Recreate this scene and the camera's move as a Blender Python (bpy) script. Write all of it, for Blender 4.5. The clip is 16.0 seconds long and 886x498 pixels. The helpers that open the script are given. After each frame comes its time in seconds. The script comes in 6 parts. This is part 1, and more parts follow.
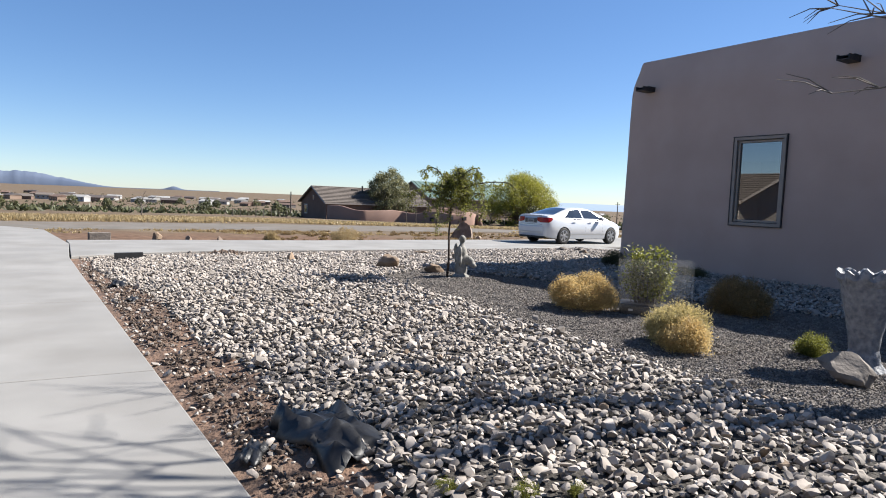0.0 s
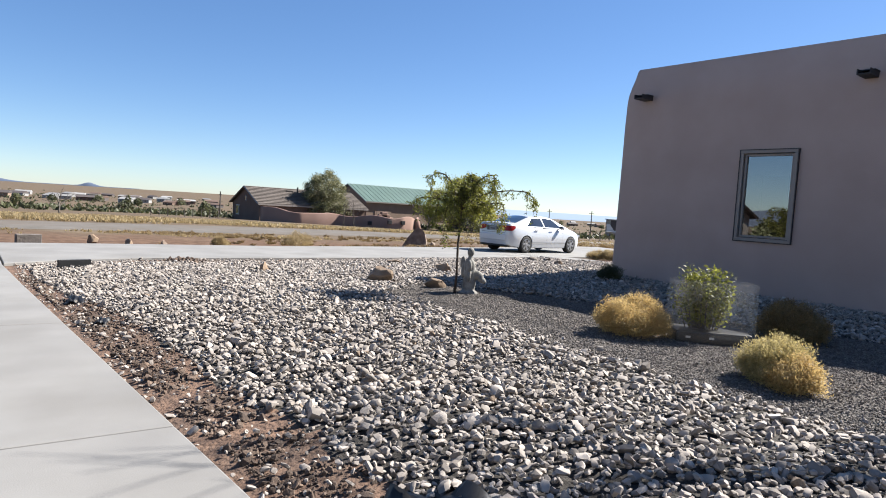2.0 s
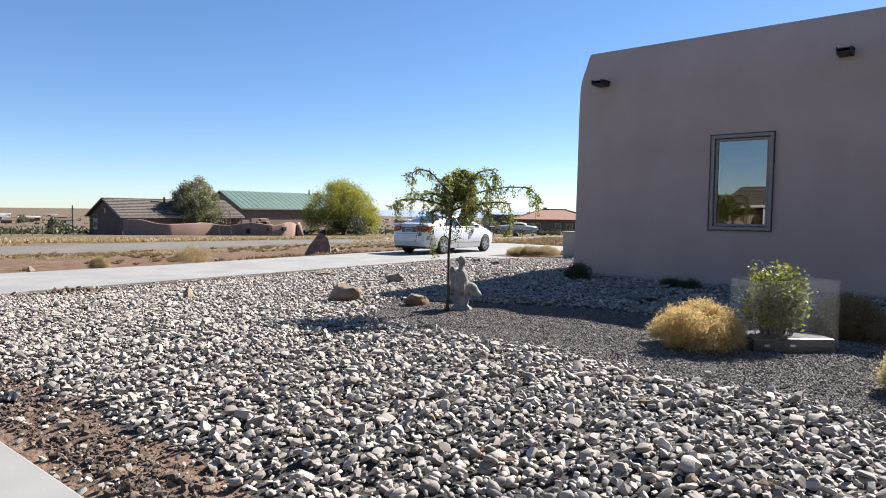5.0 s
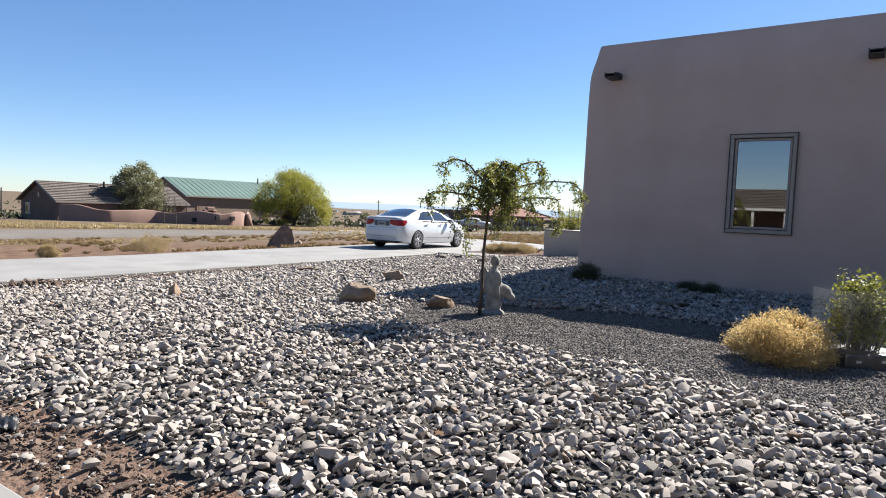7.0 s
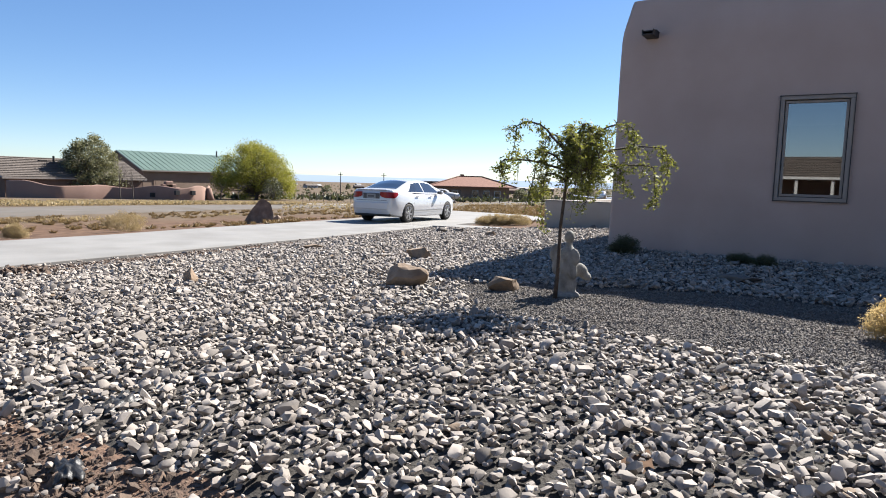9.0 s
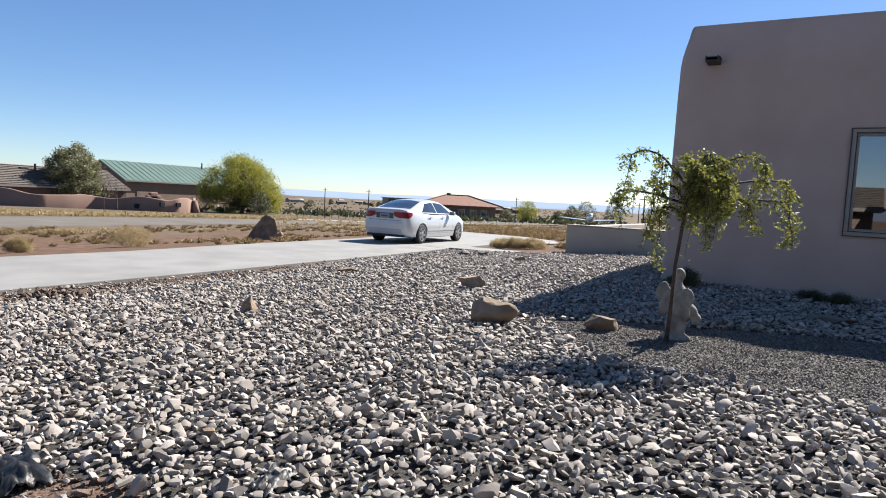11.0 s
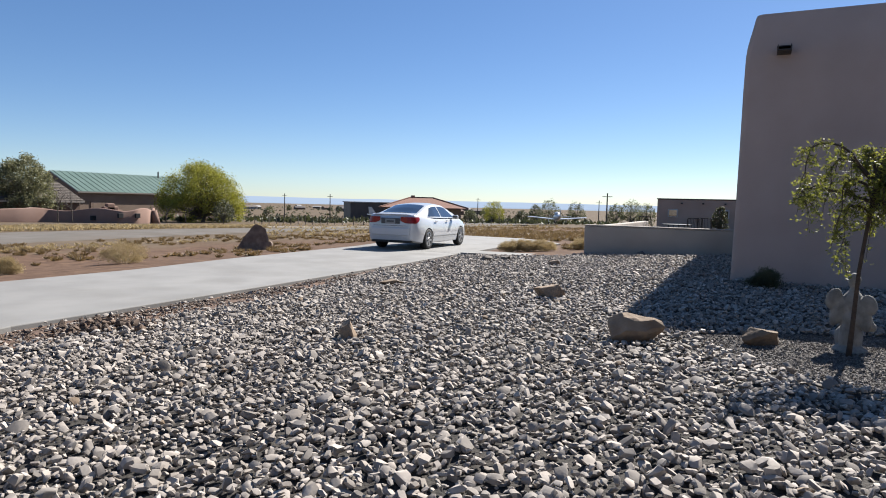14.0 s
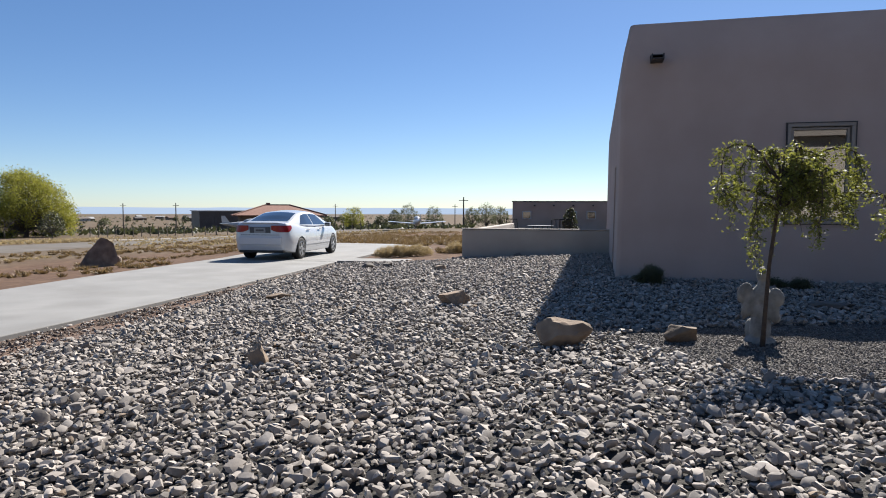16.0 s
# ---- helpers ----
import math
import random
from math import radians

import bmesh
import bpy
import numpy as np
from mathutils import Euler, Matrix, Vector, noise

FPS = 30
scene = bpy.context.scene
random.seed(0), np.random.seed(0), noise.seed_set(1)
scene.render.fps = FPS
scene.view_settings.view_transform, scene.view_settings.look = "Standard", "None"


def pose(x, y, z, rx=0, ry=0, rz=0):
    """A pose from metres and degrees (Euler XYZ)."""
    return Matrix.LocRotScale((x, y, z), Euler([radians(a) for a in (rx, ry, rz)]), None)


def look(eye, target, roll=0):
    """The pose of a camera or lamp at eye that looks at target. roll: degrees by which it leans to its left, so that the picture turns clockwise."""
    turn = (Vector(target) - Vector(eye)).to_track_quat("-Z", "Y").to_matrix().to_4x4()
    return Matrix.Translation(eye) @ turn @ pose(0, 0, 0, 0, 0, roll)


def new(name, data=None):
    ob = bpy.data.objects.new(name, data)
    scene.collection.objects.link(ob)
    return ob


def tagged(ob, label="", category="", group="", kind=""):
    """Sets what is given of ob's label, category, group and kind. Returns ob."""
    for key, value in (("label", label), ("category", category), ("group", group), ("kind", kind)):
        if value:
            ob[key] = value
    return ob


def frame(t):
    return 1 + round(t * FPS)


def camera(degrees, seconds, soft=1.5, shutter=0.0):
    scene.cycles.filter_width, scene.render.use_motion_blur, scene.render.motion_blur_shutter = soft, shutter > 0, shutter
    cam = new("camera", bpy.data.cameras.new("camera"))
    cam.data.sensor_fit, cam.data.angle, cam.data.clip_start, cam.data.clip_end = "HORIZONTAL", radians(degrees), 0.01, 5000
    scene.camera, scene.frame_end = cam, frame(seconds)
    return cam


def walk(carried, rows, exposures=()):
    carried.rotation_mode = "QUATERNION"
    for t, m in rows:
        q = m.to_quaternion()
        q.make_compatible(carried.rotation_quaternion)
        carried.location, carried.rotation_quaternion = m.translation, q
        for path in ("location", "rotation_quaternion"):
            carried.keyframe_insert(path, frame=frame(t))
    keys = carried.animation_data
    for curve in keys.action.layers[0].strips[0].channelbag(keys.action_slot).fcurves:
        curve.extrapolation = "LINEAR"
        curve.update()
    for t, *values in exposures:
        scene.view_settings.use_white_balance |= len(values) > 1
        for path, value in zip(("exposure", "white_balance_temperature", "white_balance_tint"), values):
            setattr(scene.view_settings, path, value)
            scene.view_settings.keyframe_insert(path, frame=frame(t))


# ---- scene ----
cam = camera(69.4, 16.0, soft=1.0)
PATH = [
    (0, (0.887, 0.277, 1.477), (1.839, 2.033, 1.371), 3.4),
    (0.5, (0.782, 0.615, 1.496), (1.709, 2.385, 1.411), 3.8),
    (1, (0.557, 0.810, 1.490), (1.528, 2.557, 1.421), 3.2),
    (1.5, (0.444, 1.199, 1.488), (1.544, 2.865, 1.385), 3.3),
    (2, (0.402, 1.600, 1.492), (1.538, 3.245, 1.413), 4.5),
    (2.5, (0.270, 1.917, 1.493), (1.569, 3.435, 1.410), 1.6),
    (3, (0.251, 2.232, 1.489), (1.563, 3.736, 1.357), 0.4),
    (3.5, (0.224, 2.568, 1.504), (1.552, 4.062, 1.436), 3.5),
    (3.7, (0.201, 2.716, 1.490), (1.532, 4.207, 1.435), 2.0),
    (5.8, (0.187, 3.960, 1.478), (1.654, 5.317, 1.405), 2.5),
    (6, (0.184, 4.066, 1.471), (1.657, 5.417, 1.390), 2.7),
    (6.5, (0.191, 4.374, 1.496), (1.676, 5.712, 1.432), 3.4),
    (7, (0.063, 4.698, 1.476), (1.602, 5.973, 1.405), 2.8),
    (7.5, (0.151, 5.076, 1.460), (1.693, 6.343, 1.333), 2.1),
    (8, (0.043, 5.314, 1.496), (1.598, 6.568, 1.399), 3.2),
    (8.5, (-0.068, 5.652, 1.493), (1.551, 6.822, 1.400), 2.9),
    (9, (0.057, 6.029, 1.449), (1.669, 7.203, 1.294), 2.0),
    (9.2, (0.043, 6.165, 1.461), (1.640, 7.359, 1.307), 1.3),
    (11.3, (-0.188, 7.405, 1.512), (1.467, 8.525, 1.428), 3.4),
    (11.5, (-0.215, 7.540, 1.500), (1.448, 8.649, 1.426), 2.0),
    (12, (-0.262, 7.855, 1.473), (1.403, 8.955, 1.330), 3.0),
    (12.5, (-0.238, 8.136, 1.522), (1.433, 9.233, 1.449), 1.0),
    (13, (-0.277, 8.410, 1.498), (1.380, 9.531, 1.489), 1.7),
    (13.5, (-0.323, 8.680, 1.485), (1.368, 9.747, 1.460), 1.3),
    (14, (-0.347, 8.910, 1.503), (1.371, 9.930, 1.418), 1.7),
    (14.5, (-0.340, 9.073, 1.526), (1.421, 10.020, 1.491), 2.8),
    (15, (-0.308, 9.231, 1.504), (1.534, 10.010, 1.473), 0.7),
    (15.5, (-0.280, 9.424, 1.497), (1.603, 10.097, 1.441), 0.2),
    (16, (-0.236, 9.576, 1.508), (1.665, 10.195, 1.447), 0.1),
]
# the path's own plane leans by this much against the level horizon
LEVEL = Matrix.Rotation(radians(1.75), 4, (math.cos(radians(110)), math.sin(radians(110)), 0))
walk(cam, [(t, LEVEL @ look(eye, target, roll)) for t, eye, target, roll in PATH], exposures=[(0, 1.62, 6400, 10), (3.5, 1.72, 6400, 10), (9, 1.70, 6450, 10), (12.5, 1.41, 6400, 10), (16, 1.28, 6400, 10)])

# ---------------------------------------------------------------- world, sun
world = bpy.data.worlds.new("sky")
scene.world = world
world.use_nodes = True
SUN_EL, SUN_AZ = 41.0, -9.0
wn = world.node_tree.nodes
sky = wn.new("ShaderNodeTexSky")
sky.sky_type, sky.sun_disc = "NISHITA", False
sky.sun_elevation, sky.sun_rotation = radians(SUN_EL), radians(90 - SUN_AZ)
sky.altitude, sky.air_density, sky.dust_density, sky.ozone_density = 1800, 0.95, 0.5, 2.2
wn["Background"].inputs["Strength"].default_value = 0.046
clear = wn.new("ShaderNodeHueSaturation")
clear.inputs["Hue"].default_value, clear.inputs["Saturation"].default_value = 0.505, 1.15
haze = wn.new("ShaderNodeMix")
haze.data_type = "RGBA"
haze.inputs["Factor"].default_value = 0.15
haze.inputs["B"].default_value = (1.65, 3.65, 7.3, 1)
world.node_tree.links.new(sky.outputs[0], clear.inputs["Color"])
world.node_tree.links.new(clear.outputs[0], haze.inputs["A"])
world.node_tree.links.new(haze.outputs["Result"], wn["Background"].inputs["Color"])
sun = new("sun", bpy.data.lights.new("sun", "SUN"))
sun.data.energy, sun.data.angle, sun.data.color = 5.0, radians(0.53), (1.0, 0.95, 0.88)
sun.matrix_world = look((0, 0, 30), (-math.cos(radians(SUN_AZ)) * math.cos(radians(SUN_EL)),
                                     -math.sin(radians(SUN_AZ)) * math.cos(radians(SUN_EL)), 30 - math.sin(radians(SUN_EL))))

# ---------------------------------------------------------------- materials
R = random.Random(7)


def mat(name, c1, c2, scale=6.0, rough=0.85, bump=0.3, bscale=40.0, metal=0.0, spots=None, sscale=2.0, samt=0.4,
        rnd=0.0, island=0.0, world_co=False, dist=0.02, spec=0.5, coat=0.0):
    """A procedural surface: two colours mixed by noise, an optional third in larger patches, grain as relief,
    and a brightness that varies from object to object (rnd) or from piece to piece (island)."""
    c1, c2 = [0.48 * v for v in c1], [0.48 * v for v in c2]
    spots = [0.48 * v for v in spots] if spots else None
    m = bpy.data.materials.new(name)
    m.use_nodes = True
    nt = m.node_tree
    n, lk = nt.nodes, nt.links
    b = n["Principled BSDF"]
    b.inputs["Roughness"].default_value, b.inputs["Metallic"].default_value = rough, metal
    b.inputs["Specular IOR Level"].default_value = spec
    b.inputs["Coat Weight"].default_value = coat
    if world_co:
        co = n.new("ShaderNodeNewGeometry").outputs["Position"]
    else:
        co = n.new("ShaderNodeTexCoord").outputs["Object"]
    noise1 = n.new("ShaderNodeTexNoise")
    noise1.inputs["Scale"].default_value, noise1.inputs["Detail"].default_value = scale, 6
    lk.new(co, noise1.inputs["Vector"])
    ramp = n.new("ShaderNodeValToRGB")
    ramp.color_ramp.elements[0].position, ramp.color_ramp.elements[1].position = 0.32, 0.68
    ramp.color_ramp.elements[0].color, ramp.color_ramp.elements[1].color = (*c1, 1), (*c2, 1)
    lk.new(noise1.outputs["Fac"], ramp.inputs["Fac"])
    col = ramp.outputs["Color"]
    if spots:
        noise2 = n.new("ShaderNodeTexNoise")
        noise2.inputs["Scale"].default_value, noise2.inputs["Detail"].default_value = sscale, 5
        lk.new(co, noise2.inputs["Vector"])
        r2 = n.new("ShaderNodeMapRange")
        r2.inputs["From Min"].default_value, r2.inputs["From Max"].default_value = 0.45, 0.68
        r2.inputs["To Max"].default_value = samt
        lk.new(noise2.outputs["Fac"], r2.inputs["Value"])
        mx = n.new("ShaderNodeMix")
        mx.data_type = "RGBA"
        lk.new(r2.outputs[0], mx.inputs["Factor"])
        lk.new(col, mx.inputs["A"])
        mx.inputs["B"].default_value = (*spots, 1)
        col = mx.outputs["Result"]
    for amount, node, out in ((rnd, "ShaderNodeObjectInfo", "Random"), (island, "ShaderNodeNewGeometry", "Random Per Island")):
        if amount:
            src = n.new(node)
            mr = n.new("ShaderNodeMapRange")
            mr.inputs["To Min"].default_value, mr.inputs["To Max"].default_value = 1 - amount, 1 + amount
            lk.new(src.outputs[out], mr.inputs["Value"])
            hs = n.new("ShaderNodeHueSaturation")
            lk.new(mr.outputs[0], hs.inputs["Value"])
            lk.new(col, hs.inputs["Color"])
            col = hs.outputs["Color"]
    lk.new(col, b.inputs["Base Color"])
    if bump:
        n3 = n.new("ShaderNodeTexNoise")
        n3.inputs["Scale"].default_value, n3.inputs["Detail"].default_value = bscale, 8
        lk.new(co, n3.inputs["Vector"])
        bp = n.new("ShaderNodeBump")
        bp.inputs["Strength"].default_value, bp.inputs["Distance"].default_value = bump, dist
        lk.new(n3.outputs["Fac"], bp.inputs["Height"])
        lk.new(bp.outputs[0], b.inputs["Normal"])
    return m


def leaf_mat(name, c1, c2, rnd=0.35, trans=0.35):
    m = mat(name, c1, c2, scale=3, rough=0.6, bump=0, island=rnd)
    n, lk = m.node_tree.nodes, m.node_tree.links
    b = n["Principled BSDF"]
    tr = n.new("ShaderNodeBsdfTranslucent")
    src = b.inputs["Base Color"].links[0].from_socket
    lk.new(src, tr.inputs["Color"])
    mx = n.new("ShaderNodeMixShader")
    mx.inputs[0].default_value = trans
    lk.new(b.outputs[0], mx.inputs[1])
    lk.new(tr.outputs[0], mx.inputs[2])
    lk.new(mx.outputs[0], n["Material Output"].inputs["Surface"])
    return m


def glass_mat(name, tint, gloss, clear):
    """A pane: part mirror, part see-through."""
    m = bpy.data.materials.new(name)
    m.use_nodes = True
    n, lk = m.node_tree.nodes, m.node_tree.links
    gl, tr, mx = n.new("ShaderNodeBsdfGlossy"), n.new("ShaderNodeBsdfTransparent"), n.new("ShaderNodeMixShader")
    gl.inputs["Roughness"].default_value = 0.015
    gl.inputs["Color"].default_value = (gloss, gloss, gloss, 1)
    tr.inputs["Color"].default_value = (*tint, 1)
    mx.inputs[0].default_value = 1 - clear
    lk.new(tr.outputs[0], mx.inputs[1])
    lk.new(gl.outputs[0], mx.inputs[2])
    lk.new(mx.outputs[0], n["Material Output"].inputs["Surface"])
    return m


STUCCO = mat("grey_tan_stucco", (0.71, 0.545, 0.475), (0.79, 0.62, 0.545), 1.3, 0.92, 0.35, 90, spots=(0.62, 0.48, 0.42), sscale=0.5, samt=0.5, dist=0.006)
CONCRETE = mat("pale_concrete", (0.34, 0.33, 0.312), (0.425, 0.413, 0.389), 1.2, 0.8, 0.25, 120, spots=(0.29, 0.275, 0.25), sscale=0.9, samt=0.6, world_co=True, dist=0.004)
LOWWALL = mat("pale_tan_stucco", (0.72, 0.63, 0.54), (0.80, 0.72, 0.63), 1.3, 0.92, 0.35, 90, spots=(0.56, 0.49, 0.42), sscale=0.5, samt=0.5, dist=0.006)
GRAVEL = mat("pale_river_gravel", (0.42, 0.362, 0.312), (0.66, 0.585, 0.515), 9, 0.85, 0.4, 60, island=0.42, world_co=True, spots=(0.40, 0.33, 0.26), sscale=4, samt=0.35, dist=0.004)
PEA = mat("grey_pea_gravel", (0.06, 0.05, 0.042), (0.19, 0.165, 0.145), 75, 0.9, 1.0, 70, world_co=True, spots=(0.20, 0.165, 0.14), sscale=1.6, samt=0.5, dist=0.02)
PEASTONE = mat("pea_gravel_stones", (0.17, 0.145, 0.125), (0.37, 0.325, 0.285), 20, 0.9, 0, island=0.45, world_co=True)
# near-black colour paints the shade in the gaps between stones
BED = mat("shade_dark_gravel_bed", (0.035, 0.03, 0.025), (0.085, 0.072, 0.06), 30, 0.95, 0.8, 45, world_co=True, dist=0.02)
REDDIRT = mat("red_brown_soil", (0.16, 0.09, 0.058), (0.35, 0.21, 0.135), 7, 0.95, 0.9, 30, world_co=True, spots=(0.14, 0.095, 0.07), sscale=2.2, samt=0.65, dist=0.03)
CLOD = mat("dark_soil_clods", (0.13, 0.088, 0.064), (0.31, 0.215, 0.155), 12, 0.95, 0.6, 40, island=0.4, rnd=0.2)
ROAD = mat("packed_dirt_road", (0.215, 0.195, 0.17), (0.285, 0.26, 0.235), 0.9, 0.95, 0.4, 8, world_co=True, spots=(0.24, 0.195, 0.155), sscale=0.25, samt=0.6, spec=0.1)
ROCK = mat("tan_boulder", (0.30, 0.20, 0.125), (0.52, 0.385, 0.265), 5, 0.9, 0.7, 18, rnd=0.15, spots=(0.20, 0.15, 0.11), sscale=7, samt=0.6)
ROCKG = mat("grey_brown_boulder", (0.20, 0.17, 0.145), (0.36, 0.31, 0.265), 5, 0.9, 0.7, 18, rnd=0.15, spots=(0.13, 0.11, 0.10), sscale=6, samt=0.5)
ROCKD = mat("dark_brown_standing_stone", (0.30, 0.215, 0.155), (0.56, 0.43, 0.335), 4, 0.9, 1.0, 12, spots=(0.17, 0.125, 0.10), sscale=5, samt=0.6)
DARKFRAME = mat("bronze_window_frame", (0.40, 0.345, 0.30), (0.46, 0.40, 0.35), 5, 0.5, 0.1, 60)
CANALE = mat("dark_metal_scupper", (0.045, 0.04, 0.038), (0.075, 0.066, 0.06), 8, 0.55, 0.2, 30, metal=0.3)
PANE = glass_mat("window_glass", (0.5, 0.55, 0.55), 0.37, 0.5)
# near-black colour stands in for the shade inside rooms and wall niches
ROOMDARK = mat("painted_recess_dark", (0.03, 0.03, 0.033), (0.05, 0.05, 0.052), 2, 0.9, 0)
BLIND = mat("cream_blind", (0.52, 0.49, 0.42), (0.58, 0.55, 0.48), 3, 0.85, 0.1, 30)
BLACK = mat("black_plastic", (0.008, 0.008, 0.009), (0.02, 0.02, 0.022), 8, 0.5, 0.3, 15)
BARK = mat("brown_bark", (0.075, 0.05, 0.035), (0.15, 0.105, 0.075), 20, 0.9, 0.6, 60)
GREYBARK = mat("grey_twig_bark", (0.13, 0.105, 0.085), (0.22, 0.185, 0.155), 12, 0.9, 0.3, 30)
LEAF = leaf_mat("young_green_leaves", (0.22, 0.24, 0.04), (0.43, 0.43, 0.085), trans=0.5)
YLEAF = leaf_mat("spring_yellow_green_leaves", (0.38, 0.38, 0.05), (0.64, 0.61, 0.085), trans=0.45)
DLEAF = leaf_mat("dusty_green_juniper_leaves", (0.09, 0.10, 0.04), (0.17, 0.18, 0.075), trans=0.25)
GLEAF = leaf_mat("grey_green_leaves", (0.19, 0.20, 0.095), (0.31, 0.32, 0.15), trans=0.35)
JUNIPER = leaf_mat("olive_juniper_leaves", (0.26, 0.26, 0.125), (0.42, 0.41, 0.20), trans=0.4)
GOLD = leaf_mat("golden_dry_brush", (0.83, 0.58, 0.225), (1.06, 0.81, 0.385), rnd=0.22, trans=0.5)
GOLDG = leaf_mat("olive_gold_dry_brush", (0.66, 0.54, 0.22), (0.92, 0.77, 0.37), rnd=0.22, trans=0.5)
GRASS = leaf_mat("dry_straw_grass", (0.56, 0.41, 0.19), (0.82, 0.64, 0.34), rnd=0.3, trans=0.45)
BROWNGRASS = leaf_mat("brown_gold_brush", (0.40, 0.26, 0.10), (0.62, 0.44, 0.20), rnd=0.3, trans=0.45)
FIELD = leaf_mat("brown_gold_field_brush", (0.27, 0.17, 0.07), (0.46, 0.31, 0.13), rnd=0.35, trans=0.35)
STATUE = mat("weathered_cast_stone", (0.32, 0.31, 0.28), (0.50, 0.48, 0.44), 14, 0.9, 0.4, 60, spots=(0.15, 0.14, 0.12), sscale=9, samt=0.6)
URN = mat("blue_grey_mosaic_urn", (0.16, 0.18, 0.22), (0.42, 0.43, 0.45), 22, 0.6, 0.8, 25)
PINK = mat("pink_adobe_plaster", (0.38, 0.23, 0.175), (0.47, 0.30, 0.235), 0.5, 0.95, 0.3, 12, spots=(0.40, 0.24, 0.17), sscale=0.25, samt=0.5)
BROWNWALL = mat("brown_stucco", (0.20, 0.125, 0.095), (0.255, 0.165, 0.125), 0.6, 0.95, 0.2, 20)
TANWALL = mat("tan_stucco", (0.36, 0.25, 0.185), (0.42, 0.30, 0.225), 0.6, 0.95, 0.2, 20)
PALETAN = mat("pale_tan_adobe", (0.60, 0.45, 0.36), (0.70, 0.54, 0.44), 0.6, 0.95, 0.2, 20)
SHINGLE = mat("grey_brown_shingles", (0.17, 0.14, 0.12), (0.27, 0.225, 0.195), 3, 0.95, 0.6, 5, spots=(0.14, 0.115, 0.10), sscale=0.5)
GREENROOF = mat("green_standing_seam_metal", (0.17, 0.27, 0.22), (0.21, 0.32, 0.265), 0.4, 0.5, 0.1, 3, metal=0.25)
TILEROOF = mat("red_clay_tiles", (0.30, 0.13, 0.085), (0.44, 0.22, 0.15), 2.5, 0.9, 0.5, 4)
GREYMETAL = mat("brown_grey_metal_siding", (0.13, 0.105, 0.095), (0.17, 0.14, 0.125), 0.5, 0.6, 0.2, 2)
TRIM = mat("white_trim", (0.72, 0.72, 0.70), (0.80, 0.80, 0.78), 3, 0.6, 0.05)
PALE = mat("pale_siding", (0.42, 0.41, 0.40), (0.54, 0.53, 0.51), 0.5, 0.7, 0.1, 3, rnd=0.2)
WOODPOST = mat("grey_wood_post", (0.10, 0.08, 0.065), (0.18, 0.15, 0.125), 6, 0.9, 0.3, 20)
# the blue of distant air is painted into this base colour
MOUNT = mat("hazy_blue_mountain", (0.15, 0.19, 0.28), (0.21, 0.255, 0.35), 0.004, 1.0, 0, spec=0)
# haze put into the colour, plus a glow that lifts the hills towards the sky
HAZEHILL = mat("glowing_haze_hills", (0.52, 0.58, 0.68), (0.58, 0.64, 0.73), 0.003, 1.0, 0, spec=0)
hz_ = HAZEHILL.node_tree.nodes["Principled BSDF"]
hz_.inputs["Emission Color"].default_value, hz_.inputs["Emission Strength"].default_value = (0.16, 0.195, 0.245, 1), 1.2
PAINT = mat("silver_white_car_paint", (1.02, 1.04, 1.07), (1.06, 1.08, 1.11), 2, 0.3, 0, metal=0.08, coat=0.8)
CARGLASS = mat("tinted_car_glass", (0.02, 0.026, 0.03), (0.03, 0.036, 0.042), 3, 0.04, 0, spec=1.0, coat=1.0)
RUBBER = mat("tyre_rubber", (0.012, 0.012, 0.012), (0.025, 0.024, 0.023), 20, 0.8, 0.3, 60)
RIM = mat("silver_wheel_cover", (0.55, 0.55, 0.56), (0.62, 0.62, 0.63), 4, 0.35, 0, metal=0.6)
REDLAMP = mat("red_tail_lamp", (0.42, 0.006, 0.005), (0.50, 0.012, 0.01), 3, 0.25, 0, coat=0.15, spec=0.3)
CLEARLAMP = mat("clear_lamp_lens", (0.55, 0.55, 0.55), (0.7, 0.7, 0.7), 3, 0.1, 0, coat=1.0)
PLATE = mat("number_plate", (0.45, 0.46, 0.46), (0.5, 0.5, 0.5), 3, 0.5, 0)
GREYTRIM = mat("grey_trim", (0.10, 0.10, 0.105), (0.13, 0.13, 0.135), 3, 0.4, 0)
PLANEPAINT = mat("white_aircraft_paint", (0.74, 0.74, 0.74), (0.8, 0.8, 0.8), 2, 0.35, 0, coat=0.5)

# ---------------------------------------------------------------- helpers of this scene


def obj(name, bm, material, parent=None, label="", smooth=False):
    me = bpy.data.meshes.new(name)
    if smooth:
        for fc in bm.faces:
            fc.smooth = True
    bm.normal_update()
    bm.to_mesh(me)
    bm.free()
    me.materials.append(material)
    ob = new(name, me)
    if parent:
        ob.parent = parent
    if label:
        ob["label"] = label
    return ob


part = obj


def empty(name, m, label, category, group="", kind=""):
    ob = new(name)
    ob.matrix_world = m
    ob.empty_display_size = 0.1
    return tagged(ob, label, category, group, kind)


def data_obj(name, verts, faces, material, parent=None, smooth=False):
    me = bpy.data.meshes.new(name)
    me.from_pydata(verts, [], faces)
    if smooth:
        me.polygons.foreach_set("use_smooth", [True] * len(me.polygons))
    me.materials.append(material)
    me.update()
    ob = new(name, me)
    if parent:
        ob.parent = parent
    return ob


def box(bm, c, s, m=None, bevel=0.0):
    mt = Matrix.Translation(c) @ Matrix.Diagonal((*s, 1))
    if m:
        mt = m @ mt
    r = bmesh.ops.create_cube(bm, size=1, matrix=mt)
    if bevel:
        es = {e for v in r["verts"] for e in v.link_edges}
        bmesh.ops.bevel(bm, geom=list(es), offset=bevel, segments=2, affect="EDGES", profile=0.5)
    return bm


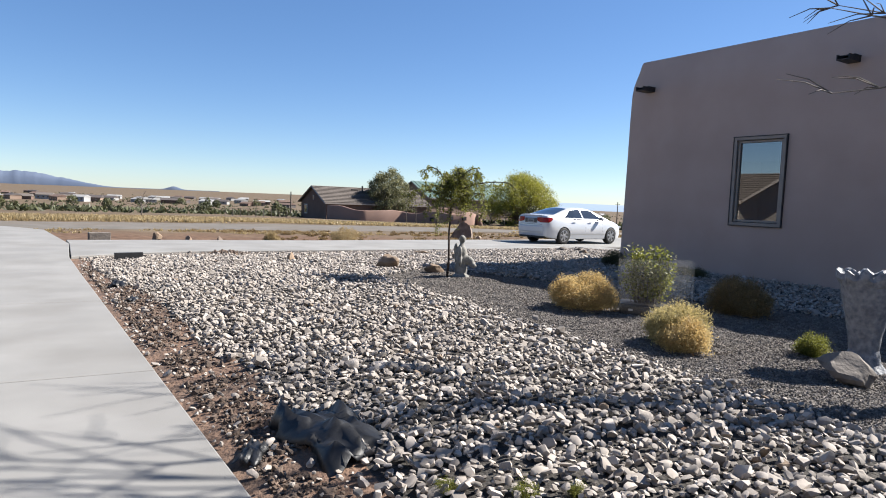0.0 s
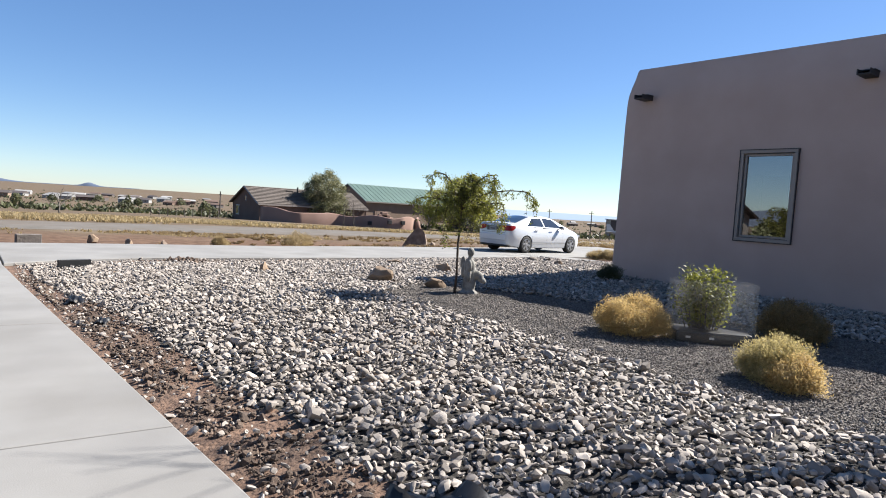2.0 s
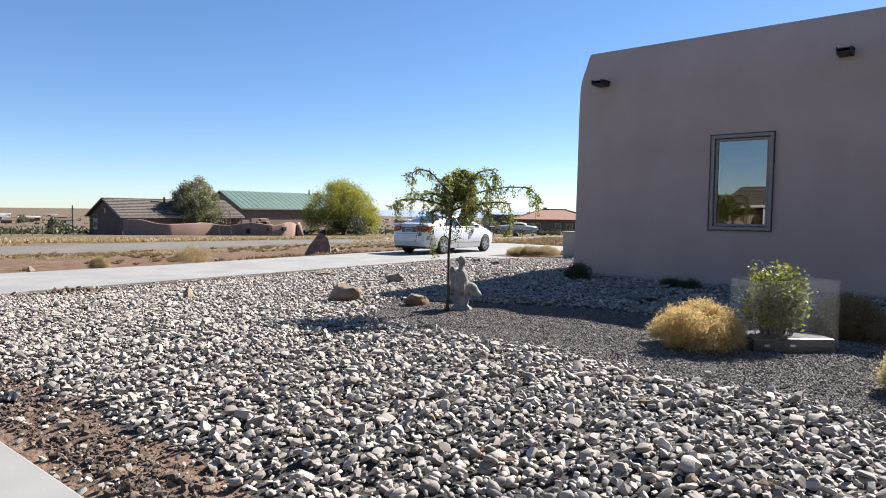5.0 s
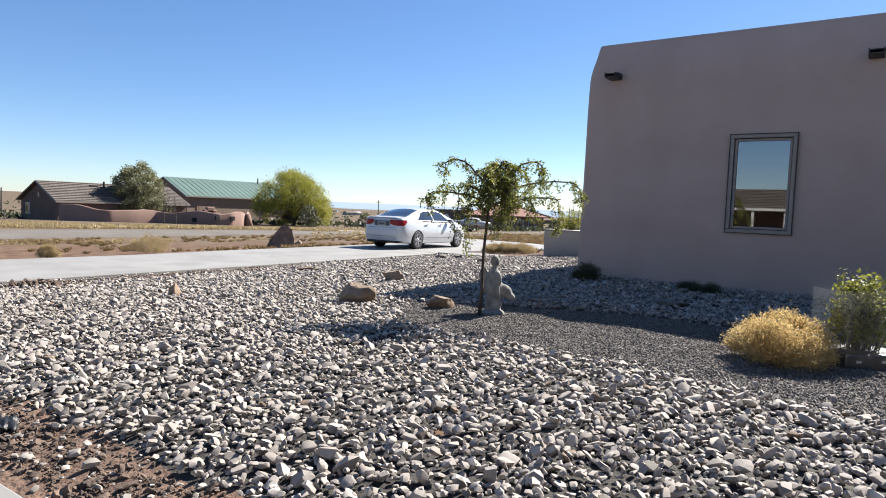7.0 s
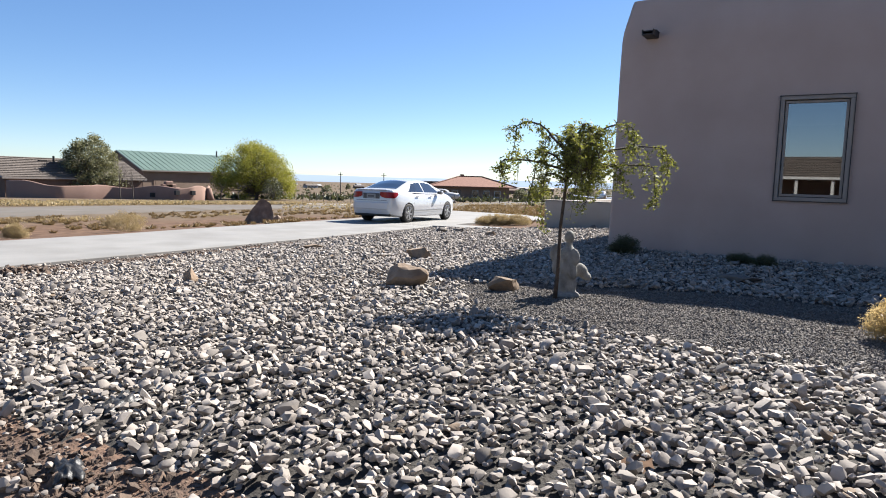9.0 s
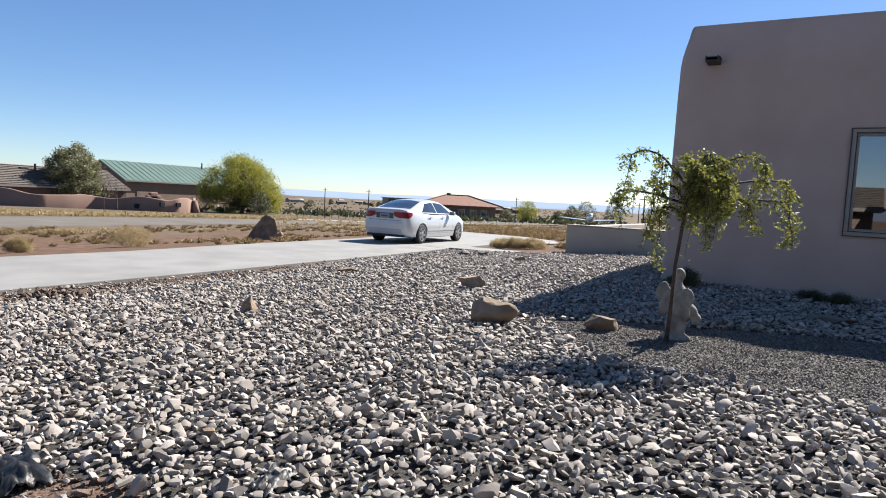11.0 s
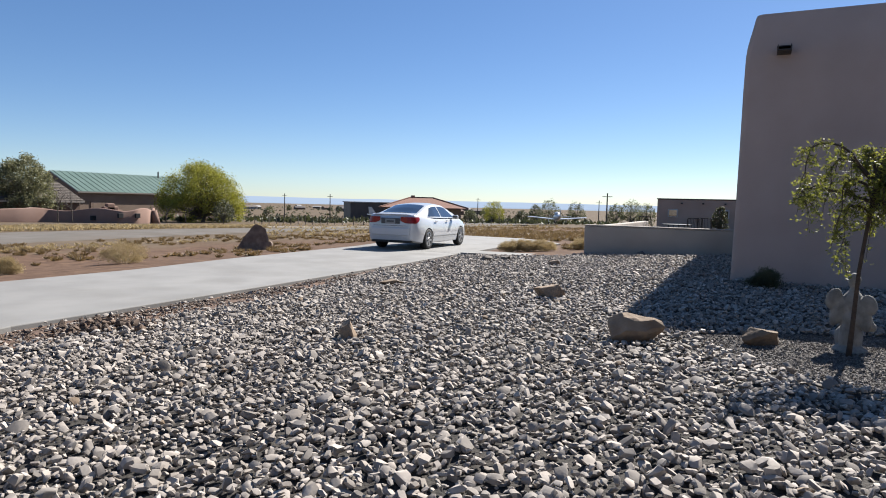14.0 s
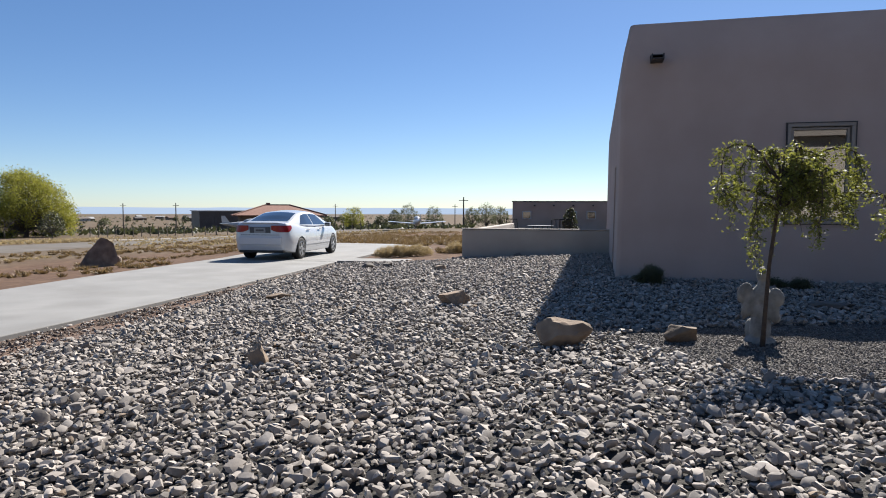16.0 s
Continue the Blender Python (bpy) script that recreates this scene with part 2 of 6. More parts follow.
def bbox(c, s, m=None, bevel=0.0):
    return box(bmesh.new(), c, s, m, bevel)


def prism(bm, pts, z0, z1):
    """A flat plate over a plan of points; z0 and z1 may be functions of x and y."""
    f0 = z0 if callable(z0) else (lambda x, y: z0)
    f1 = z1 if callable(z1) else (lambda x, y: z1)
    lo = [bm.verts.new((x, y, f0(x, y))) for x, y in pts]
    hi = [bm.verts.new((x, y, f1(x, y))) for x, y in pts]
    n = len(pts)
    for i in range(n):
        bm.faces.new((lo[i], lo[(i + 1) % n], hi[(i + 1) % n], hi[i]))
    bm.faces.new(hi)
    bm.faces.new(lo[::-1])
    bmesh.ops.recalc_face_normals(bm, faces=bm.faces)
    return bm


def tube(bm, pts, radii, sides=6):
    """A tapered tube along a line of points."""
    rings = []
    for i, p in enumerate(pts):
        a, b = Vector(pts[max(i - 1, 0)]), Vector(pts[min(i + 1, len(pts) - 1)])
        q = (b - a).to_track_quat("Z", "Y")
        rings.append([bm.verts.new(Vector(p) + q @ Vector((radii[i] * math.cos(k * math.tau / sides), radii[i] * math.sin(k * math.tau / sides), 0)))
                      for k in range(sides)])
    for r0, r1 in zip(rings, rings[1:]):
        for k in range(sides):
            bm.faces.new((r0[k], r0[(k + 1) % sides], r1[(k + 1) % sides], r1[k]))
    bm.faces.new(rings[0][::-1])
    bm.faces.new(rings[-1])
    return bm


def lathe(bm, prof, sides=24, axis="Z", m=None):
    rings = []
    for r, h in prof:
        ring = []
        for k in range(sides):
            a = k * math.tau / sides
            v = Vector((r * math.cos(a), r * math.sin(a), h)) if axis == "Z" else Vector((r * math.cos(a), h, r * math.sin(a)))
            ring.append(bm.verts.new(m @ v if m else v))
        rings.append(ring)
    for r0, r1 in zip(rings, rings[1:]):
        for k in range(sides):
            bm.faces.new((r0[k], r0[(k + 1) % sides], r1[(k + 1) % sides], r1[k]))
    bm.faces.new(rings[0][::-1])
    bm.faces.new(rings[-1])
    bmesh.ops.recalc_face_normals(bm, faces=bm.faces)
    return bm


def lerp(tab, x):
    """Piecewise linear reading of a short table of (x, value)."""
    if x <= tab[0][0]:
        return tab[0][1]
    for (a, u), (b, v) in zip(tab, tab[1:]):
        if x <= b:
            return u + (v - u) * (x - a) / (b - a)
    return tab[-1][1]


def sstep(a, b, x):
    t = min(1.0, max(0.0, (x - a) / (b - a)))
    return t * t * (3 - 2 * t)


# ---------------------------------------------------------------- the lie of the land
def slab_edge(y):
    return 1.51 - 0.0985 * (y - 3.63)


NEAR = [(-30, 14.2), (0.45, 14.75), (1.5, 15.45), (3.0, 16.0), (7.0, 16.52), (12.2, 17.28), (15.6, 17.88), (30, 19)]
FAR = [(-30, 18.5), (0.0, 19.1), (2.4, 19.5), (7.0, 20.0), (10.0, 20.72), (15.0, 21.6), (19.0, 22.7), (23.5, 24.5), (30, 27)]


def near_y(x):
    return lerp(NEAR, x)


def far_y(x):
    return lerp(FAR, x)


def drive_z(x):
    return 0.03 - 0.0065 * min(max(x, -5), 30)


def far_z(x, y):
    dx, dy = x - 5, y - 12
    r = math.hypot(dx, dy)
    az = math.degrees(math.atan2(dy, dx))
    k = 0.030 if az > 45 or az < -90 else 0.018 + 0.012 * sstep(15, 45, az)
    z = -k * max(0, min(r, 75) - 13)
    z -= 0.022 * (max(0, min(r, 200) - 75)) + 0.004 * max(0, min(r, 600) - 200)
    z += (0.0019 - 0.0085 * sstep(66, 46, az) * sstep(-40, -10, az)) * max(0, r - 800)
    return z


def yard_z(x, y):
    u, v = max(0, x - slab_edge(y)), max(0, near_y(x) - y)
    return drive_z(x) - 0.06 + 0.035 + 0.31 * (1 - math.exp(-u / 1.2)) * min(1.0, 0.14 * v) + (0.06 * sstep(8.5, 10.4, x) * min(1, .16 * v))


def ground_z(x, y):
    """The bare ground: the yard rises from the paving towards the house, and all else falls away gently."""
    r = math.hypot(x - 5, y - 12)
    if x < slab_edge(y) or y > near_y(x):
        g = drive_z(x) - 0.025 - 0.085 * min(5, max(0, y - far_y(x) - 0.5))
    else:
        g = yard_z(x, y)
    return g * (1 - sstep(19, 40, r)) + far_z(x, y) * sstep(12, 40, r)

# ---------------------------------------------------------------- ground sheet
GROUND = mat("dry_plain", (0.165, 0.118, 0.077), (0.27, 0.205, 0.14), 0.35, 0.95, 0.5, 6, world_co=True, spots=(0.19, 0.145, 0.105), sscale=0.06, samt=0.7, dist=0.05, spec=0.1)


def soil_mix(m):
    """Red bare soil beside the driveway, straw-coloured plain further out."""
    n, lk = m.node_tree.nodes, m.node_tree.links
    b = n["Principled BSDF"]
    col = b.inputs["Base Color"].links[0].from_socket
    pos = n.new("ShaderNodeNewGeometry").outputs["Position"]
    sep = n.new("ShaderNodeSeparateXYZ")
    lk.new(pos, sep.inputs[0])
    nz = n.new("ShaderNodeTexNoise")
    nz.inputs["Scale"].default_value, nz.inputs["Detail"].default_value = 0.35, 6
    lk.new(pos, nz.inputs["Vector"])
    add = n.new("ShaderNodeMath")
    add.operation = "MULTIPLY_ADD"
    add.inputs[1].default_value = 9.0
    lk.new(nz.outputs["Fac"], add.inputs[0])
    lk.new(sep.outputs["Y"], add.inputs[2])
    mr = n.new("ShaderNodeMapRange")
    mr.inputs["From Min"].default_value, mr.inputs["From Max"].default_value = 33.5, 37.5
    mr.inputs["To Min"].default_value, mr.inputs["To Max"].default_value = 0.85, 0.0
    lk.new(add.outputs[0], mr.inputs["Value"])
    rn = n.new("ShaderNodeTexNoise")
    rn.inputs["Scale"].default_value, rn.inputs["Detail"].default_value = 3.0, 8
    lk.new(pos, rn.inputs["Vector"])
    rr = n.new("ShaderNodeValToRGB")
    rr.color_ramp.elements[0].position, rr.color_ramp.elements[1].position = 0.35, 0.68
    rr.color_ramp.elements[0].color, rr.color_ramp.elements[1].color = (0.066, 0.038, 0.026, 1), (0.142, 0.088, 0.058, 1)
    lk.new(rn.outputs["Fac"], rr.inputs["Fac"])
    mx = n.new("ShaderNodeMix")
    mx.data_type = "RGBA"
    lk.new(mr.outputs[0], mx.inputs["Factor"])
    lk.new(col, mx.inputs["A"])
    lk.new(rr.outputs[0], mx.inputs["B"])
    lk.new(mx.outputs["Result"], b.inputs["Base Color"])


soil_mix(GROUND)
rings = [0.0] + [0.35 * k for k in range(1, 60)] + [21 + 1.2 * k for k in range(1, 55)] + [86 * 1.12 ** k for k in range(1, 36)]
rings = [r for r in rings if r < 4300] + [4600]
SEG = 160
gv, gf = [(5, 12, ground_z(5, 12))], []
for r in rings[1:]:
    for k in range(SEG):
        a = k * math.tau / SEG
        x, y = 5 + r * math.cos(a), 12 + r * math.sin(a)
        wob = 0.025 * noise.noise((x * 0.5, y * 0.5, 3)) + (0.25 * noise.noise((x * 0.03, y * 0.03, 9)) if r > 40 else 0)
        gv.append((x, y, ground_z(x, y) + wob * sstep(14, 24, r)))
for k in range(SEG):
    gf.append((0, 1 + k, 1 + (k + 1) % SEG))
for i in range(len(rings) - 2):
    a0, a1 = 1 + i * SEG, 1 + (i + 1) * SEG
    for k in range(SEG):
        gf.append((a0 + k, a1 + k, a1 + (k + 1) % SEG, a0 + (k + 1) % SEG))
tagged(data_obj("ground", gv, gf, GROUND, smooth=True), "dry straw-coloured plain with bare red soil", "ground", kind="structure")


def drape(name, x0, x1, ylo, yhi, step, lift, material, label, category, ny=6):
    """A sheet laid over the ground between two lines y = ylo(x) and y = yhi(x)."""
    nx = max(2, int((x1 - x0) / step))
    v, fcs = [], []
    for i in range(nx + 1):
        x = x0 + (x1 - x0) * i / nx
        for j in range(ny + 1):
            y = ylo(x) + (yhi(x) - ylo(x)) * j / ny
            v.append((x, y, ground_z(x, y) + lift * min(1, 3 * min(j, ny - j) / ny + 0.1)))
    for i in range(nx):
        for j in range(ny):
            a = i * (ny + 1) + j
            fcs.append((a, a + ny + 1, a + ny + 2, a + 1))
    return tagged(data_obj(name, v, fcs, material, smooth=True), label, category, kind="structure")


drape("road", -120, 160, lambda x: 33.2 + 0.16 * x + 1.0 * math.sin(x * 0.05), lambda x: 41.5 + 0.24 * x, 1.5, 0.05, ROAD,
      "packed pale dirt road crossing the plain", "road", 14)

# ---------------------------------------------------------------- paving: walk, driveway, path to the courtyard


def slab(name, pts, top, material, label, depth=0.16):
    ob = obj(name, prism(bmesh.new(), pts, lambda x, y: top(x, y) - depth, top), material)
    bv = ob.modifiers.new("edge", "BEVEL")
    bv.width, bv.segments, bv.limit_method = 0.012, 2, "ANGLE"
    return tagged(ob, label, "paving", kind="structure")


def walk_top(x, y):
    return 0.05 + (0.0 if y < 12 else (drive_z(x) + 0.045 - 0.05) * sstep(12, 15, y))


joints = [-6.0, -1.4, 2.1, 5.62, 9.15, 12.4]
for y0, y1 in zip(joints, joints[1:]):
    g = 0.006
    slab("pavement_walk", [(slab_edge(y0), y0 + g), (slab_edge(y1), y1 - g), (-5.5, y1 - g), (-5.5, y0 + g)], walk_top,
         CONCRETE, "smooth pale concrete walk beside the gravel bed")
slab("pavement_apron", [(slab_edge(12.4), 12.406), (slab_edge(14.6), 14.6), (0.3, 18.0), (-0.55, 23.4), (-1.7, 24.9), (-9, 25.5), (-9, 12.406)],
     walk_top, CONCRETE, "wide pale concrete apron at the driveway mouth")


def drive_top(x, y):
    return drive_z(x) + 0.045


edges_x = [0.452, 1.5, 3.0, 5.0, 7.0, 9.2, 12.2, 15.62]
near_pts = [(x, near_y(x)) for x in edges_x]
far_pts = [(x, far_y(x)) for x in (15.0, 12.0, 10.0, 7.0, 4.5, 2.4, 0.2)]
slab("road_driveway", near_pts + [(15.66, 21.7)] + far_pts + [(0.31, 18.0)], drive_top, CONCRETE, "pale concrete driveway curving past the gravel yard")
slab("road_driveway_end", [(15.672, 17.87), (17.3, 18.1), (19.2, 18.4), (21.2, 18.15), (23.4, 17.7), (24.8, 18.6), (26, 20.5), (26, 24.5), (23.5, 24.5), (19.0, 22.7), (15.672, 21.7)],
     drive_top, CONCRETE, "pale concrete parking pad where the driveway widens")
slab("pavement_path", [(15.69, 17.85), (15.95, 16.6), (16.35, 14.72), (17.35, 14.75), (17.0, 16.4), (16.75, 18.0)], lambda x, y: drive_z(x) + 0.075,
     CONCRETE, "narrow pale concrete path beside the courtyard wall", 0.2)

# ---------------------------------------------------------------- the house with the stucco walls
HT = 4.5
HD1 = Vector((math.sin(radians(HT)), -math.cos(radians(HT)), 0))
HD2 = Vector((math.cos(radians(HT)), math.sin(radians(HT)), 0))
HOUSE = Matrix(((HD1.x, HD2.x, 0, 10.33), (HD1.y, HD2.y, 0, 10.12), (0, 0, 1, 0), (0, 0, 0, 1)))   # x along the window wall, y into the house
house = empty("house", HOUSE, "flat-roofed grey-tan stucco house with rounded battered walls", "house")
HL, HW = 17.0, 12.0


def house_body():
    prof = [(-0.1, 0.0), (0.25, 0.0), (1.4, 0.02), (2.4, 0.03), (3.2, 0.035), (3.7, 0.045), (3.85, 0.06), (3.98, 0.085), (4.13, 0.12), (4.29, 0.15), (4.335, 0.165), (4.34, 0.185)]
    bm = bmesh.new()
    rings_ = []
    for z, o in prof:
        ring = []
        rad = 0.08 + 0.1 * o
        for cx, cy, a0 in ((HL, HW, 0), (0, HW, 90), (0, 0, 180), (HL, 0, 270)):
            for k in range(7):
                a = radians(a0 + 15 * k)
                sx, sy = (1 if cx else -1), (1 if cy else -1)
                ring.append(bm.verts.new((cx - sx * (o + rad) + rad * math.cos(a), cy - sy * (o + rad) + rad * math.sin(a),
                                          z + 0.012 * noise.noise((cx + k, cy, z * 3)))))
        rings_.append(ring)
    n_ = len(rings_[0])
    for r0, r1 in zip(rings_, rings_[1:]):
        for k in range(n_):
            bm.faces.new((r0[k], r0[(k + 1) % n_], r1[(k + 1) % n_], r1[k]))
    bm.faces.new(rings_[-1])
    bm.faces.new(rings_[0][::-1])
    bmesh.ops.recalc_face_normals(bm, faces=bm.faces)
    return bm


WINDOWS = [(2.43, 3.34), (4.91, 5.82), (10.2, 11.1)]     # along the window wall
WZ0, WZ1 = 1.22, 2.71
body = obj("wall", house_body(), STUCCO, house, smooth=True)
cut = bmesh.new()
for a, b in WINDOWS:
    box(cut, ((a + b) / 2, 0.35, (WZ0 + WZ1) / 2), (b - a, 1.1, WZ1 - WZ0))
box(cut, (0.2, 2.2, 1.2), (0.9, 0.95, 2.1))
cutter = obj("cutter", cut, STUCCO)
cutter.matrix_world = HOUSE
md = body.modifiers.new("openings", "BOOLEAN")
md.object, md.operation, md.solver = cutter, "DIFFERENCE", "EXACT"
bpy.context.view_layer.update()
done = bpy.data.meshes.new_from_object(body.evaluated_get(bpy.context.evaluated_depsgraph_get()))
body.modifiers.clear()
body.data = done
bpy.data.objects.remove(cutter)
body.data.polygons.foreach_set("use_smooth", [True] * len(body.data.polygons))
body.data.set_sharp_from_angle(angle=radians(30))


def window(parent, a, b, z0, z1, depth=0.035):
    """Frame, sash, glass and blind in an opening of the wall."""
    bm = bmesh.new()
    w, h, cx, cz = b - a, z1 - z0, (a + b) / 2, (z0 + z1) / 2
    t = 0.055
    for c, s in (((cx, depth, z0 + t / 2), (w, 0.09, t)), ((cx, depth, z1 - t / 2), (w, 0.09, t)),
                 ((a + t / 2, depth, cz), (t, 0.09, h - 2 * t)), ((b - t / 2, depth, cz), (t, 0.09, h - 2 * t))):
        box(bm, c, s, bevel=0.006)
    win = obj("window", bm, DARKFRAME, parent, "bronze framed fixed window")
    # dark strips paint the shaded gap between frame and wall
    bm = bmesh.new()
    for c, s in (((cx, 0.012, z0 - 0.004), (w + 0.03, 0.06, 0.012)), ((cx, 0.012, z1 + 0.004), (w + 0.03, 0.06, 0.012)),
                 ((a - 0.004, 0.012, cz), (0.012, 0.06, h - 0.01)), ((b + 0.004, 0.012, cz), (0.012, 0.06, h - 0.01))):
        box(bm, c, s)
    obj("gap_strip", bm, CANALE, win, "thin dark strip painting the shaded gap round the frame")
    bm = bmesh.new()
    u = t + 0.008
    for c, s in (((cx, depth + 0.02, z0 + u + 0.018), (w - 2 * u, 0.05, 0.035)), ((cx, depth + 0.02, z1 - u - 0.018), (w - 2 * u, 0.05, 0.035)),
                 ((a + u + 0.018, depth + 0.02, cz), (0.035, 0.05, h - 2 * u - 0.072)), ((b - u - 0.018, depth + 0.02, cz), (0.035, 0.05, h - 2 * u - 0.072))):
        box(bm, c, s, bevel=0.004)
    obj("sash", bm, DARKFRAME, win)
    pane = obj("pane", bbox((cx, depth + 0.03, cz), (w - 0.19, 0.006, h - 0.19)), PANE, win, "reflecting window glass")
    pane.visible_shadow = False
    obj("room_back", bbox((cx, 0.86, cz), (w - 0.01, 0.02, h - 0.01)), ROOMDARK, win, "dark panel in place of the dim room behind the glass")
    obj("blind", bbox((cx, 0.14, z1 - 0.24), (w - 0.13, 0.012, 0.34)), BLIND, win, "half-raised cream blind")
    return win


for a, b in WINDOWS:
    window(house, a, b, WZ0, WZ1)
bm = bmesh.new()
box(bm, (0.13, 2.2 - 0.44, 1.2), (0.12, 0.07, 2.1), bevel=0.008)
box(bm, (0.13, 2.2 + 0.44, 1.2), (0.12, 0.07, 2.1), bevel=0.008)
box(bm, (0.13, 2.2, 2.215), (0.12, 0.95, 0.07), bevel=0.008)
dr = obj("door", bm, TRIM, house, "white door frame in the courtyard side")
obj("leaf", bbox((0.16, 2.2, 1.17), (0.05, 0.81, 2.0), bevel=0.01), DARKFRAME, dr, "dark door leaf")


def canale(parent, x, z):
    """A metal rain scupper: an open trough that pokes out of the parapet."""
    bm = bmesh.new()
    box(bm, (x, -0.03, z), (0.18, 0.52, 0.016))
    box(bm, (x - 0.083, -0.03, z + 0.04), (0.014, 0.52, 0.066))
    box(bm, (x + 0.083, -0.03, z + 0.04), (0.014, 0.52, 0.066))
    box(bm, (x, 0.03, z + 0.08), (0.195, 0.36, 0.014))
    c = obj("scupper", bm, CANALE, parent, "dark metal roof scupper")
    return c


for x in (0.55, 4.22, 8.4):
    canale(house, x, 3.70)

# low courtyard wall in line with the house
low = empty("courtyard_wall", Matrix.Translation((16.55, 14.5, -0.05)) @ Matrix.Rotation(radians(HT), 4, "Z"), "low pale stucco courtyard wall", "garden wall")
bm = bmesh.new()
box(bm, (0.1, -2.6, 0.42), (0.2, 5.2, 1.04), bevel=0.03)
obj("wall", bm, LOWWALL, low)
bm = bmesh.new()
box(bm, (0.1, -2.6, 0.955), (0.24, 5.24, 0.03), bevel=0.012)
obj("cap", bm, LOWWALL, low, "smooth pale wall cap")
bm = bmesh.new()
box(bm, (5.0, -0.1, 0.42), (9.6, 0.2, 1.0), bevel=0.03)
obj("wall", bm, LOWWALL, low, "far courtyard wall")

drape("road_track", 40, 66, lambda x: 54.0 - 0.28 * (x - 43), lambda x: 55.6 - 0.28 * (x - 43), 1.0, 0.08,
      mat("pale_track", (0.42, 0.37, 0.31), (0.52, 0.46, 0.39), 0.8, 0.95, 0.3, 8, world_co=True), "pale narrow dirt track on the plain", "road", 4)

# ---------------------------------------------------------------- boulders


def rock(name, x, y, size, material, label, seed, rz=0.0, sink=0.12, rough=0.35, sub=3, group="", z=None):
    bm = bmesh.new()
    bmesh.ops.create_icosphere(bm, subdivisions=sub, radius=0.5)
    rr = random.Random(seed)
    cuts = [(Vector((rr.gauss(0, 1), rr.gauss(0, 1), rr.gauss(0.2, 0.8))).normalized(), rr.uniform(0.24, 0.40)) for _ in range(13)]
    for v in bm.verts:
        p = v.co.copy()
        for nrm, d in cuts:
            k = p.dot(nrm) - d
            if k > 0:
                p -= nrm * k * 0.96
        p *= 1.0 + rough * 0.5 * noise.noise(p * 2.6 + Vector((seed, 0, 0))) + rough * 0.2 * noise.noise(p * 8 + Vector((0, seed, 0)))
        v.co = Vector((p.x * size[0], p.y * size[1], p.z * size[2]))
    zmin = min(v.co.z for v in bm.verts)
    for v in bm.verts:
        v.co.z -= zmin + sink * size[2]
    ob = obj(name, bm, material, smooth=True)
    ob.data.set_sharp_from_angle(angle=radians(22))
    ob.matrix_world = Matrix.Translation((x, y, ground_z(x, y) + 0.015 if z is None else z)) @ Matrix.Rotation(radians(rz), 4, "Z")
    return tagged(ob, label, "rock", group)


rock("boulder", 5.28, 10.32, (0.55, 0.38, 0.32), ROCK, "tan angular boulder on the gravel", 3, 118, group="boulders in the yard")
rock("boulder", 5.65, 9.33, (0.42, 0.28, 0.20), ROCK, "flat tan boulder beside the young tree", 5, 110, group="boulders in the yard")
rock("boulder", 7.62, 11.98, (0.48, 0.32, 0.30), ROCK, "rounded tan boulder on the gravel", 8, 110, group="boulders in the yard")
rock("boulder", 4.22, 12.6, (0.27, 0.2, 0.25), ROCK, "small brown pointed rock on the gravel", 11, 60, group="boulders in the yard")
rock("boulder", 8.25, 15.0, (0.48, 0.24, 0.13), ROCK, "low flat tan rock near the driveway", 14, 140, group="boulders in the yard")
rock("boulder", 13.6, 15.95, (0.36, 0.3, 0.2), ROCKG, "grey rounded rock near the path", 17, 20, group="boulders in the yard")
rock("boulder", 13.85, 15.55, (0.34, 0.3, 0.2), ROCKG, "grey rounded rock near the path", 18, 70, group="boulders in the yard")
rock("boulder", 12.6, 13.85, (0.34, 0.26, 0.24), ROCK, "small tan block-shaped rock", 20, 100, group="boulders in the yard")
rock("boulder", 9.9, 16.15, (0.4, 0.25, 0.1), ROCKG, "flat grey rock at the driveway edge", 23, 20, group="boulders in the yard")
rock("boulder", 16.3, 12.9, (0.3, 0.25, 0.2), ROCKG, "pale rock in front of the courtyard wall", 25, 20, group="boulders in the yard")
rock("boulder", 5.52, 2.80, (0.44, 0.30, 0.30), ROCKG, "grey lichened boulder beside the urn", 29, 100, group="boulders in the yard")
rock("boulder", 8.1, 7.6, (0.5, 0.3, 0.15), ROCKG, "flat rock in the shade", 31, 100, group="boulders in the yard")


